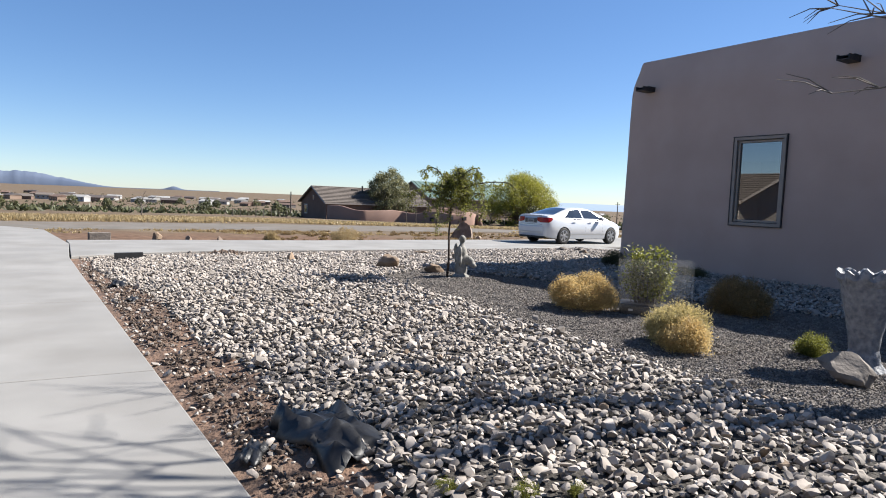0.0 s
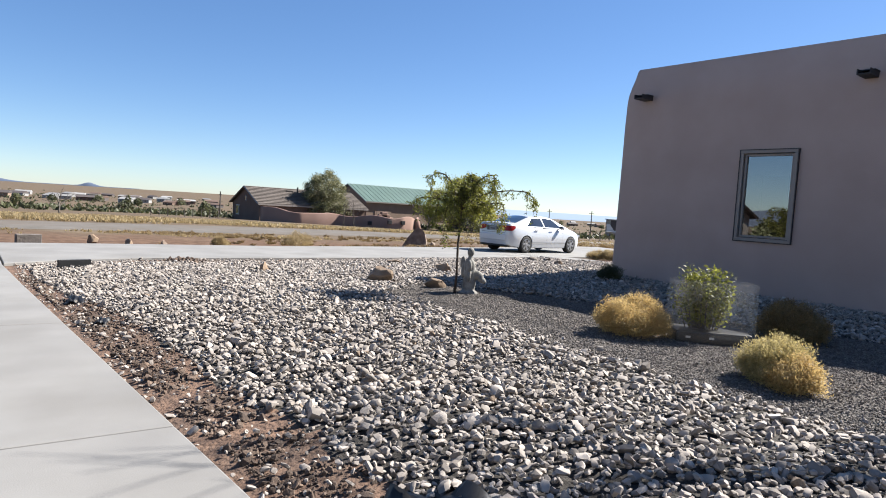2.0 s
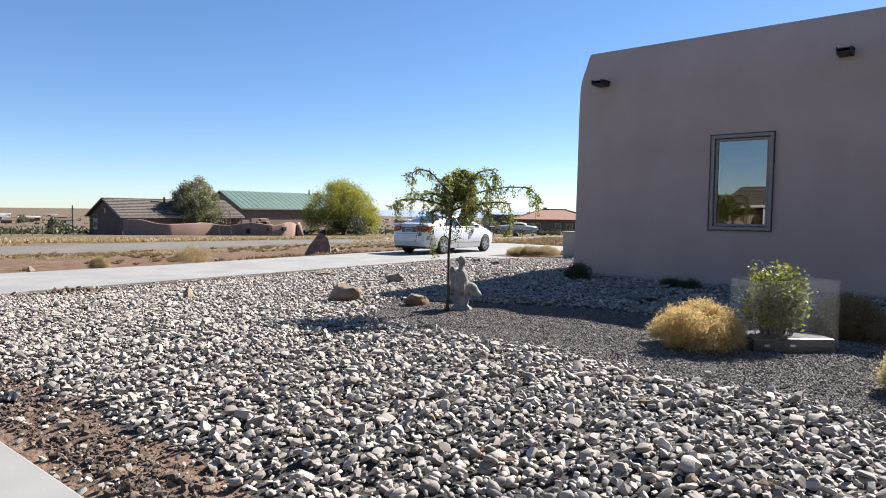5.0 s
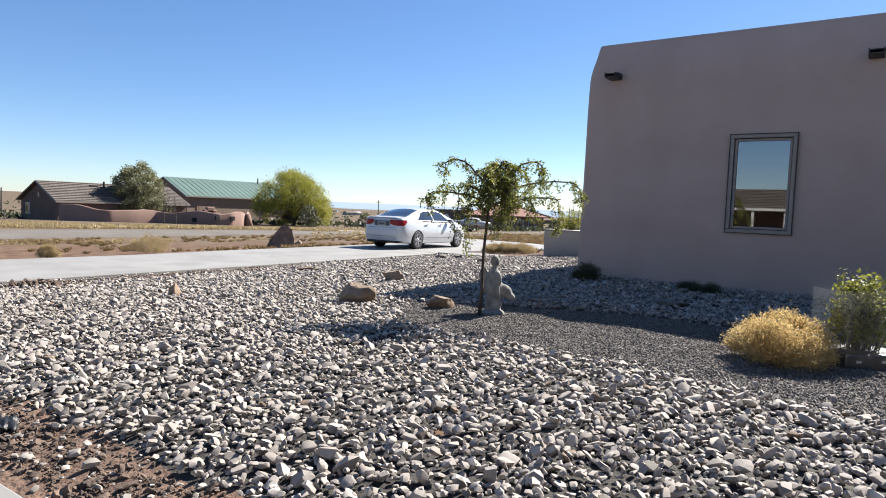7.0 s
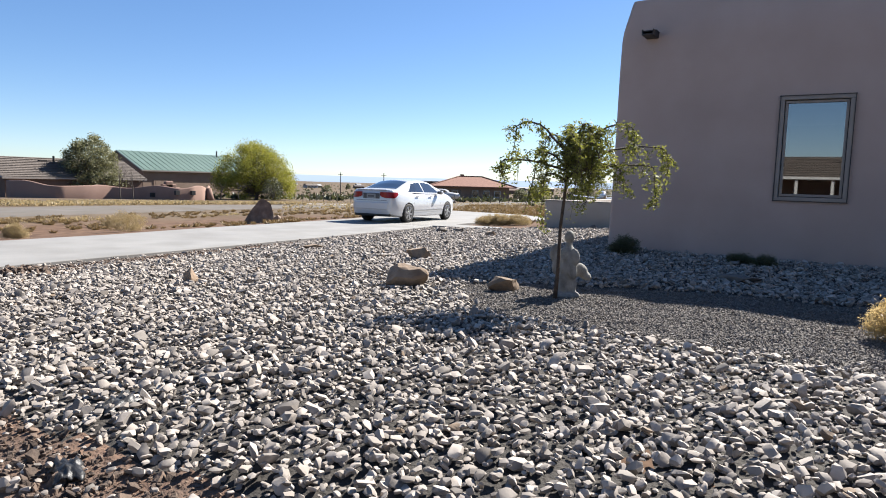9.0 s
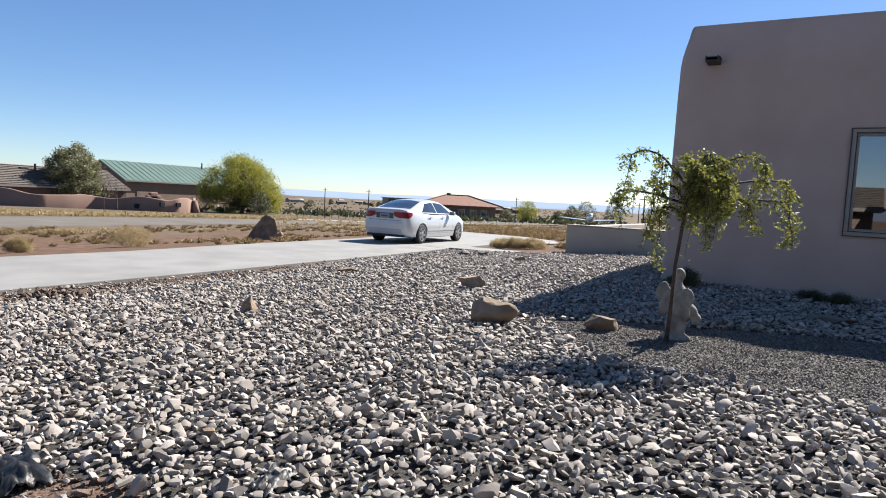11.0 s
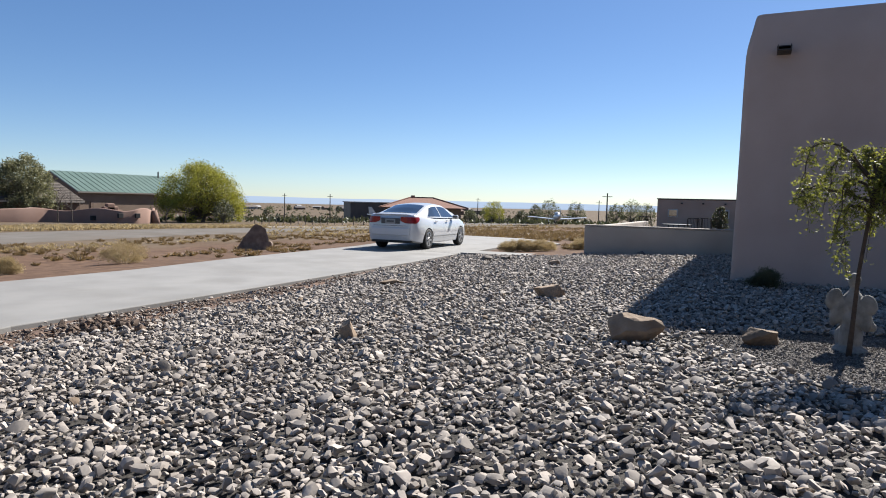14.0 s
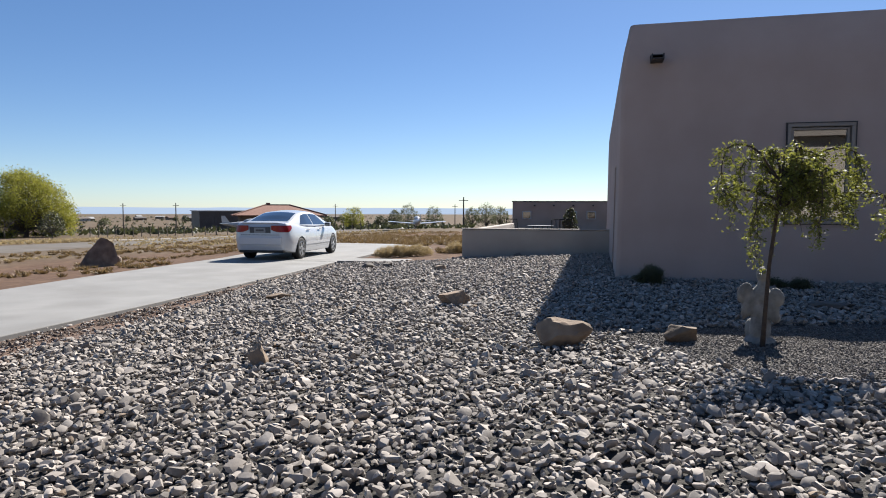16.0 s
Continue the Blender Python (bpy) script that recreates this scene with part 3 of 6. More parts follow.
def standing_stone(x, y):
    """A split slab of rock, steep on one side and sloping on the other."""
    bm = bmesh.new()
    out = [(-0.56, -0.1), (0.46, -0.1), (0.43, 0.3), (0.36, 0.60), (0.22, 0.70), (0.06, 0.76), (-0.04, 0.70), (-0.20, 0.50), (-0.40, 0.20)]
    lo = [bm.verts.new((px, -0.24, pz)) for px, pz in out]
    hi = [bm.verts.new((px * 0.8 + 0.03, 0.26, pz * 0.86)) for px, pz in out]
    k = len(out)
    for i in range(k):
        bm.faces.new((lo[i], lo[(i + 1) % k], hi[(i + 1) % k], hi[i]))
    bmesh.ops.triangulate(bm, faces=[bm.faces.new(lo[::-1]), bm.faces.new(hi)])
    bmesh.ops.subdivide_edges(bm, edges=bm.edges, cuts=3, use_grid_fill=True)
    for v in bm.verts:
        v.co += 0.045 * noise.noise_vector(v.co * 3.1) + Vector((0, 0.05 * noise.noise((v.co.x * 11, 0, v.co.z * 1.5)), 0))
    bmesh.ops.recalc_face_normals(bm, faces=bm.faces)
    ob = obj("standing_stone", bm, ROCKD, smooth=True)
    ob.data.set_sharp_from_angle(angle=radians(38))
    ob.matrix_world = Matrix.Translation((x, y, ground_z(x, y) - 0.02)) @ Matrix.Rotation(radians(-42), 4, "Z") @ Matrix.Diagonal((1.2, 1.1, 1.32, 1))
    tagged(ob, "large dark brown standing stone beside the driveway", "rock")


standing_stone(16.3, 26.9)
rock("boulder", 17.5, 27.3, (0.5, 0.38, 0.38), ROCKD, "dark squat rock beside the standing stone", 41, 10)
rock("boulder", 2.6, 22.7, (0.42, 0.3, 0.36), ROCK, "tan rock at the driveway's outer edge", 43, 30, group="rocks along the driveway")
rock("boulder", 3.5, 22.5, (0.45, 0.3, 0.26), ROCK, "pinkish rock at the driveway's outer edge", 44, 100, group="rocks along the driveway")
rock("boulder", 4.45, 22.3, (0.3, 0.2, 0.24), ROCKD, "dark brown rock at the driveway's outer edge", 46, 20, group="rocks along the driveway")
bl = obj("concrete_block", bbox((0, 0, 0.12), (0.55, 0.22, 0.26), bevel=0.02), ROCKG)
bl.matrix_world = Matrix.Translation((0.95, 20.4, ground_z(0.95, 20.4))) @ Matrix.Rotation(radians(8), 4, "Z")
tagged(bl, "grey concrete block lying beside the driveway", "block")
bl = obj("edging_board", bbox((0, 0, 0.09), (0.52, 0.06, 0.16), bevel=0.008), BLACK)
bl.matrix_world = Matrix.Translation((1.45, 14.15, ground_z(1.45, 14.15))) @ Matrix.Rotation(radians(14), 4, "Z")
tagged(bl, "short black edging board on the gravel", "edging")

# ---------------------------------------------------------------- the white car
CAR = Matrix.Translation((16.30, 20.23, drive_z(17.5) + 0.045)) @ Matrix.Rotation(radians(8.0), 4, "Z")
car = empty("car", CAR, "silver-white four-door sedan parked on the driveway", "car")
TOPZ = [(-0.92, 0.62), (-0.90, 0.95), (-0.86, 1.06), (-0.80, 1.085), (-0.45, 1.075), (0.2, 0.985), (1.2, 0.955), (2.3, 0.95), (2.6, 0.955), (3.0, 0.875), (3.3, 0.775), (3.48, 0.66), (3.56, 0.5)]
HALF = [(-0.92, 0.60), (-0.90, 0.70), (-0.85, 0.765), (-0.75, 0.815), (-0.55, 0.85), (0.0, 0.872), (1.3, 0.876), (2.6, 0.868), (3.0, 0.845), (3.3, 0.775), (3.45, 0.68), (3.54, 0.52), (3.56, 0.42)]
BOTZ = [(-0.92, 0.42), (-0.88, 0.30), (-0.7, 0.24), (-0.3, 0.19), (2.9, 0.18), (3.3, 0.2), (3.56, 0.28)]


def car_section(x):
    """Half section of the lower body from the sill up to the centre of the deck."""
    h, zt, zb = lerp(HALF, x), lerp(TOPZ, x), lerp(BOTZ, x)
    H = zt - zb
    return [(0.0, zb), (h * 0.86, zb), (h * 0.945, zb + 0.03 * H), (h * 0.975, zb + 0.16 * H), (h * 0.985, zb + 0.26 * H), (h, zb + 0.32 * H), (h, zb + 0.5 * H), (h * 0.99, zb + 0.68 * H),
            (h * 0.965, zb + 0.82 * H), (h * 0.93, zb + 0.92 * H), (h * 0.88, zb + 0.98 * H), (h * 0.75, zt + 0.004), (h * 0.45, zt + 0.014), (0.0, zt + 0.018)]


xs = [-0.92, -0.905, -0.88, -0.84, -0.78, -0.7, -0.6, -0.45] + [-0.3 + 0.15 * k for k in range(21)] + [2.9, 3.05, 3.2, 3.3, 3.4, 3.48, 3.53, 3.56]
bm = bmesh.new()
rows_ = []
for x in xs:
    sec = car_section(x)
    ring = [bm.verts.new((x, yy, zz)) for yy, zz in sec] + [bm.verts.new((x, -yy, zz)) for yy, zz in sec[-2:0:-1]]
    rows_.append(ring)
nn = len(rows_[0])
for r0, r1 in zip(rows_, rows_[1:]):
    for k in range(nn):
        bm.faces.new((r0[k], r0[(k + 1) % nn], r1[(k + 1) % nn], r1[k]))
bm.faces.new(rows_[0][::-1])
bm.faces.new(rows_[-1])
bmesh.ops.recalc_face_normals(bm, faces=bm.faces)
cbody = obj("body", bm, PAINT, car, smooth=True)
cut = bmesh.new()
for ax in (0.0, 2.70):
    for sy in (-1, 1):
        lathe(cut, [(0.355, -0.2), (0.355, 0.2)], 28, "Y", Matrix.Translation((ax, sy * 0.80, 0.315)))
cutter = obj("cutter", cut, PAINT)
cutter.matrix_world = CAR
md = cbody.modifiers.new("arches", "BOOLEAN")
md.object, md.operation, md.solver = cutter, "DIFFERENCE", "EXACT"
bpy.context.view_layer.update()
done = bpy.data.meshes.new_from_object(cbody.evaluated_get(bpy.context.evaluated_depsgraph_get()))
cbody.modifiers.clear()
cbody.data = done
bpy.data.objects.remove(cutter)
cbody.data.polygons.foreach_set("use_smooth", [True] * len(cbody.data.polygons))
cbody.data.set_sharp_from_angle(angle=radians(35))

ROOF = [(-0.50, 1.075), (-0.25, 1.155), (0.05, 1.275), (0.35, 1.365), (0.65, 1.412), (1.0, 1.432), (1.3, 1.43), (1.6, 1.395), (1.9, 1.30), (2.25, 1.15), (2.62, 0.965)]
BELT = [(-0.50, 1.05), (0.1, 0.985), (1.2, 0.95), (2.62, 0.945)]
BW = [(-0.5, 0.70), (0.0, 0.77), (0.6, 0.805), (2.0, 0.805), (2.62, 0.76)]


def cabin(x, v, off=0.0, side=1):
    """The cabin's skin: v runs from the belt line (0) over the roof's edge (0.6) to the middle of the roof (1)."""
    zr, zb, wb = lerp(ROOF, x), lerp(BELT, x), lerp(BW, x)
    h = max(zr - zb, 0.0)
    wr = wb - 0.50 * h
    if v <= 0.6:
        s = v / 0.6
        y = wb + (wr - wb) * s - 0.02 * h * math.sin(math.pi * s) * -1
        z = zb + (h - 0.055 * min(1, h / 0.3)) * s
        n_ = Vector((0, 1, 0.5))
    else:
        s = (v - 0.6) / 0.4
        y = wr * (1 - s)
        z = zr - 0.055 * min(1, h / 0.3) * (1 - s) ** 2
        n_ = Vector((0.3 if x > 1.5 else (-0.4 if x < 0.4 else 0), 0.5 * (1 - s), 1))
    p = Vector((x, y, z)) + n_.normalized() * off
    return Vector((p.x, side * p.y, p.z))


def panel(name, x0, x1, v0, v1, off, material, parent, label="", sides=(1, -1), nx=14, nv=8, slant0=0.0, slant1=0.0, mirror=False):
    """A sheet on the cabin's skin."""
    for sd in sides:
        bm = bmesh.new()
        g = []
        for i in range(nx + 1):
            col = []
            for j in range(nv + 1):
                v = v0 + (v1 - v0) * j / nv
                fv = j / nv
                xa, xb = x0 + slant0 * fv, x1 + slant1 * fv
                col.append(bm.verts.new(cabin(xa + (xb - xa) * i / nx, v, off, sd)))
            g.append(col)
        if mirror:
            for i, col in enumerate(g):
                x = x0 + (x1 - x0) * i / nx
                for j in range(nv - 1, -1, -1):
                    p = col[j].co
                    col.append(bm.verts.new((p.x, -p.y, p.z)))
        for c0, c1 in zip(g, g[1:]):
            for j in range(len(c0) - 1):
                bm.faces.new((c0[j], c1[j], c1[j + 1], c0[j + 1]))
        bmesh.ops.recalc_face_normals(bm, faces=bm.faces)
        obj(name, bm, material, parent, label, smooth=True)


panel("roof", -0.50, 2.62, 0.0, 1.0, 0.0, PAINT, car, "silver-white roof and pillars", sides=(1,), nx=40, nv=16, mirror=True)
panel("rear_window", -0.36, 0.42, 0.66, 1.0, 0.006, CARGLASS, car, "dark rear window", sides=(1,), mirror=True)
panel("windscreen", 1.66, 2.5, 0.64, 1.0, 0.006, CARGLASS, car, "windscreen", sides=(1,), mirror=True)
panel("side_window", 0.08, 1.05, 0.06, 0.52, 0.005, CARGLASS, car, "tinted rear door window", slant0=0.36, slant1=-0.06)
panel("side_window", 1.12, 2.22, 0.06, 0.52, 0.005, CARGLASS, car, "tinted front door window", slant0=-0.06, slant1=-0.52)


def wheel(x, sy):
    m = Matrix.Translation((x, sy * 0.765, 0.315))
    w = empty("wheel", Matrix.Identity(4), "", "")
    w.parent = car
    w.matrix_local = m
    bm = bmesh.new()
    lathe(bm, [(0.20, -0.095), (0.28, -0.105), (0.308, -0.09), (0.317, -0.05), (0.317, 0.05), (0.308, 0.09), (0.28, 0.105), (0.20, 0.095)], 32, "Y")
    obj("tyre", bm, RUBBER, w, smooth=True)
    bm = bmesh.new()
    lathe(bm, [(0.215, sy * 0.06), (0.215, sy * 0.098), (0.20, sy * 0.102), (0.19, sy * 0.075)], 32, "Y")
    lathe(bm, [(0.06, sy * 0.06), (0.06, sy * 0.098), (0.05, sy * 0.108)], 16, "Y")
    for k in range(6):
        a = k * math.tau / 6 + 0.2
        box(bm, (0.125, sy * 0.086, 0), (0.16, 0.03, 0.075), Matrix.Rotation(a, 4, "Y"), bevel=0.01)
    obj("rim", bm, RIM, w, "six-spoke silver wheel cover")
    bm = bmesh.new()
    lathe(bm, [(0.205, sy * 0.04), (0.205, sy * 0.055)], 24, "Y")
    obj("hub", bm, BLACK, w)


for wx in (0.0, 2.70):
    for sy in (1, -1):
        wheel(wx, sy)


def side_strip(name, x0, x1, f0, f1, off, material, label, sides=(1, -1), nx=10, rear=False):
    """A strip that follows the lower body between two heights, given as fractions of its side."""
    for sd in sides:
        bm = bmesh.new()
        g = []
        for i in range(nx + 1):
            x = x0 + (x1 - x0) * i / nx
            sec = car_section(x)[1:11]
            zs = [(z, y) for y, z in sec]
            col = []
            for j in range(5):
                z = f0 + (f1 - f0) * j / 4
                col.append(bm.verts.new((x - (off if rear else 0), sd * (lerp(zs, z) + off), z)))
            g.append(col)
        for c0, c1 in zip(g, g[1:]):
            for j in range(4):
                bm.faces.new((c0[j], c1[j], c1[j + 1], c0[j + 1]))
        bmesh.ops.recalc_face_normals(bm, faces=bm.faces)
        obj(name, bm, material, car, label, smooth=True)


for sd in (1, -1):
    lamp = bmesh.new()
    g = []
    plan = [(-0.60, 0.0), (-0.68, 0.0), (-0.78, 0.0), (-0.85, 0.0), (-0.90, 0.0)]
    for x, _ in plan:
        sec = [(z, y) for y, z in car_section(x)[1:11]]
        k = sstep(-0.58, -0.75, x)
        z0, z1 = 0.93 - 0.12 * k, 1.0
        g.append([lamp.verts.new((x - 0.012 * k, sd * (lerp(sec, z) + 0.008), z)) for z in (z0, (z0 + z1) / 2, z1)])
    for y, zlo in ((0.60, 0.81), (0.50, 0.82), (0.40, 0.85), (0.34, 0.89)):
        g.append([lamp.verts.new((-0.938, sd * y, z)) for z in (zlo, (zlo + 1.0) / 2, 1.0)])
    for c0, c1 in zip(g, g[1:]):
        for j in range(2):
            lamp.faces.new((c0[j], c1[j], c1[j + 1], c0[j + 1]))
    bmesh.ops.recalc_face_normals(lamp, faces=lamp.faces)
    obj("tail_light", lamp, REDLAMP, car, "red wrap-around tail light", smooth=True)
    obj("headlight", bbox((3.36, sd * 0.60, 0.66), (0.28, 0.22, 0.10), bevel=0.03), CLEARLAMP, car, "clear headlight")
    mir = obj("mirror", bbox((2.0, sd * 0.93, 0.98), (0.13, 0.20, 0.13), bevel=0.035), PAINT, car, "silver-white door mirror")
    obj("mirror_glass", bbox((1.932, sd * 0.93, 0.98), (0.006, 0.15, 0.09)), CARGLASS, mir)
    for hx in (0.55, 1.45):
        obj("door_handle", bbox((hx, sd * 0.868, 0.865), (0.19, 0.03, 0.035), bevel=0.012), PAINT, car)
    for x in (0.33, 1.17, 2.16):
        side_strip("door_seam", x, x + 0.010, 0.34, 0.93, 0.0015, BLACK, "dark door gap", (sd,), 1)
    side_strip("sill_strip", 0.36, 2.30, 0.37, 0.405, 0.012, TRIM, "pale side moulding", (sd,))
obj("trunk_recess", bbox((-0.925, 0, 0.875), (0.02, 0.62, 0.17), bevel=0.008), GREYTRIM, car, "recess for the number plate")
pl = obj("number_plate", bbox((-0.938, 0, 0.865), (0.012, 0.34, 0.15), bevel=0.004), PLATE, car, "pale number plate")
obj("plate_bar", bbox((-0.946, 0, 0.865), (0.004, 0.24, 0.05)), GREYTRIM, pl)
obj("bumper", bbox((-0.91, 0, 0.56), (0.09, 1.30, 0.25), bevel=0.04), PAINT, car, "silver-white rear bumper")
obj("bumper_lower", bbox((-0.80, 0, 0.27), (0.16, 1.36, 0.10), bevel=0.03), BLACK, car, "black lower bumper")
obj("underbody", bbox((1.3, 0, 0.24), (3.6, 1.1, 0.08)), BLACK, car)
obj("trunk_seam", bbox((-0.921, 0, 0.735), (0.012, 1.16, 0.010)), BLACK, car, "gap below the trunk lid")
obj("spoiler_edge", bbox((-0.87, 0, 1.073), (0.06, 1.1, 0.025), bevel=0.01), PAINT, car)

# ---------------------------------------------------------------- plants near the house


def quads(name, cs, us, vs, material, parent=None):
    """Many small leaf-shaped quads with centres cs, half axes us and vs, in one mesh."""
    cs, us, vs = np.array(cs), np.array(us), np.array(vs)
    n_ = len(cs)
    v = np.empty((n_, 4, 3))
    v[:, 0], v[:, 1], v[:, 2], v[:, 3] = cs - vs, cs + us, cs + vs, cs - us
    me = bpy.data.meshes.new(name)
    me.vertices.add(n_ * 4)
    me.vertices.foreach_set("co", v.reshape(-1))
    me.loops.add(n_ * 4)
    me.loops.foreach_set("vertex_index", np.arange(n_ * 4, dtype=np.int32))
    me.polygons.add(n_)
    me.polygons.foreach_set("loop_start", np.arange(0, n_ * 4, 4, dtype=np.int32))
    me.update(calc_edges=True)
    me.materials.append(material)
    ob = new(name, me)
    if parent:
        ob.parent = parent
    return ob


def rand_dirs(rg, n_):
    d = rg.normal(size=(n_, 3))
    return d / np.linalg.norm(d, axis=1)[:, None]


def leaves(name, centres, spread, per, size, material, parent, seed, flat=0.6):
    """Leaves scattered round twig points."""
    rg = np.random.default_rng(seed)
    c = np.repeat(np.array(centres, float), per, axis=0)
    c = c + rg.normal(size=c.shape) * spread
    n_ = len(c)
    v = rand_dirs(rg, n_) * np.array((1, 1, flat))
    s = size * rg.uniform(0.6, 1.3, n_)[:, None]
    v = v / np.linalg.norm(v, axis=1)[:, None]
    u = np.cross(v, rand_dirs(rg, n_))
    u = u / np.linalg.norm(u, axis=1)[:, None]
    return quads(name, c, u * s * 0.42, v * s, material, parent)


def young_tree():
    """A young weeping tree: thin trunk, arching limbs that hang down in leafy strands."""
    x, y = 5.56, 8.71
    z0 = ground_z(x, y)
    th = empty("young_weeping_tree", Matrix.Translation((x, y, z0)), "young weeping tree with fresh green leaves in the pea gravel", "tree")
    rr = random.Random(5)
    bm = bmesh.new()
    tube(bm, [(0, 0, -0.1), (0.012, -0.02, 0.3), (-0.008, -0.035, 0.7), (-0.015, -0.075, 1.1), (-0.03, -0.105, 1.42), (-0.02, -0.115, 1.62)], [0.024, 0.017, 0.0155, 0.0145, 0.013, 0.006], 8)
    obj("trunk", bm, BARK, th, smooth=True)
    twig_pts = []
    # direction (degrees), reach, rise, droop length, height of the joint
    limbs = [(-58, 1.16, 0.30, 0.25, 1.30), (-64, 0.66, 0.55, 0.30, 1.34), (122, 0.60, 0.58, 0.5, 1.34), (112, 0.74, 0.18, 0.15, 1.22), (60, 0.36, 0.44, 0.45, 1.32), (-120, 0.42, 0.34, 0.40, 1.28),
             (-20, 0.52, 0.46, 0.40, 1.32), (155, 0.40, 0.30, 0.55, 1.22), (-90, 0.56, 0.24, 0.30, 1.16), (20, 0.24, 0.52, 0.25, 1.36), (140, 0.26, 0.14, 0.6, 1.12), (-70, 0.30, 0.5, 0.3, 1.34), (-74, 0.92, 0.16, 0.5, 1.2)]
    limbs += [(rr.uniform(0, 360), rr.uniform(0.22, 0.5), rr.uniform(0.1, 0.32), rr.uniform(0.25, 0.5), rr.uniform(1.12, 1.36)) for _ in range(5)]
    limbs += [(rr.uniform(-170, -10), rr.uniform(0.16, 0.4), rr.uniform(0.1, 0.34), rr.uniform(0.25, 0.6), rr.uniform(1.3, 1.48)) for _ in range(7)]
    for az, reach, rise, droop, hz in limbs:
        bm = bmesh.new()
        a = radians(az)
        reach, rise, droop = reach * (0.80 if reach < 1 else 0.76), rise * 0.52, droop * 0.68
        pts, rad = [], []
        nseg = 12
        hang = 0.55
        bend = rr.uniform(-0.5, 0.5)
        for i in range(nseg + 1):
            s = i / nseg
            if s < hang:
                q = s / hang
                rx, rz = reach * q, rise * math.sin(q * math.pi * 0.62) / math.sin(math.pi * 0.62)
            else:
                q = (s - hang) / (1 - hang)
                rx, rz = reach * (1 + 0.12 * q), rise * 0.93 / math.sin(math.pi * .62) - droop * q ** 1.2
            ax = a + bend * s
            p = Vector((rx * math.cos(ax) + rr.uniform(-0.015, 0.015) - 0.03, rx * math.sin(ax) + rr.uniform(-0.015, 0.015) - 0.08 * hz, hz + rz))
            pts.append(p)
            rad.append(0.010 * (1 - s) + 0.0022)
            if s > 0.2:
                twig_pts.append(p)
                for _ in range(3):
                    dz = rr.uniform(0.02, 0.17) * (1 if rr.random() < 0.85 else 2.2)
                    o = Vector((rr.uniform(-0.09, 0.09), rr.uniform(-0.09, 0.09), 0.05 - dz))
                    tube(bm, [p, p + o * 0.5 + Vector((0, 0, 0.02)), p + o], [0.003, 0.0022, 0.0015], 4)
                    twig_pts.extend([p + o, p + o * 0.6])
        tube(bm, pts, rad, 5)
        obj("limb", bm, BARK, th)
    leaves("crown", twig_pts, 0.017, 8, 0.0165, LEAF, th, 3, 0.8)


young_tree()


def statue(x, y):
    """A small weathered garden figure, kept to plain rounded masses."""
    bm = bmesh.new()

    def blob(c, s, rot=(0, 0, 0)):
        m = Matrix.Translation(c) @ Euler([radians(v) for v in rot]).to_matrix().to_4x4() @ Matrix.Diagonal((*s, 1))
        bmesh.ops.create_icosphere(bm, subdivisions=3, radius=1, matrix=m)
    blob((0, 0, 0.04), (0.13, 0.13, 0.05))
    blob((0, 0, 0.15), (0.095, 0.085, 0.15))
    blob((0.02, 0, 0.28), (0.10, 0.085, 0.10))
    blob((0.0, 0, 0.38), (0.075, 0.085, 0.11))
    blob((0.005, 0, 0.56), (0.05, 0.046, 0.058))
    blob((0.0, 0, 0.475), (0.035, 0.035, 0.05))
    blob((-0.055, 0.125, 0.42), (0.03, 0.055, 0.085), (24, 0, 0))
    blob((-0.05, 0.095, 0.33), (0.03, 0.05, 0.12), (14, 0, 0))
    blob((-0.055, -0.125, 0.40), (0.03, 0.055, 0.075), (-24, 0, 0))
    blob((-0.05, -0.095, 0.31), (0.03, 0.05, 0.12), (-14, 0, 0))
    blob((0.10, -0.06, 0.27), (0.09, 0.05, 0.06), (0, 25, -25))
    blob((0.15, -0.09, 0.22), (0.07, 0.045, 0.04), (0, 30, -30))
    blob((0.06, 0.08, 0.12), (0.06, 0.05, 0.09))
    ob = obj("garden_statue", bm, STATUE, smooth=True)
    rm = ob.modifiers.new("join", "REMESH")
    rm.mode, rm.voxel_size, rm.use_smooth_shade = "VOXEL", 0.012, True
    ob.matrix_world = Matrix.Translation((x, y, ground_z(x, y) - 0.015)) @ Matrix.Rotation(radians(-15), 4, "Z") @ Matrix.Diagonal((1.02, 1.0, 1.1, 1))
    tagged(ob, "weathered grey cast stone garden statue beside the tree", "statue")


statue(5.79, 8.69)


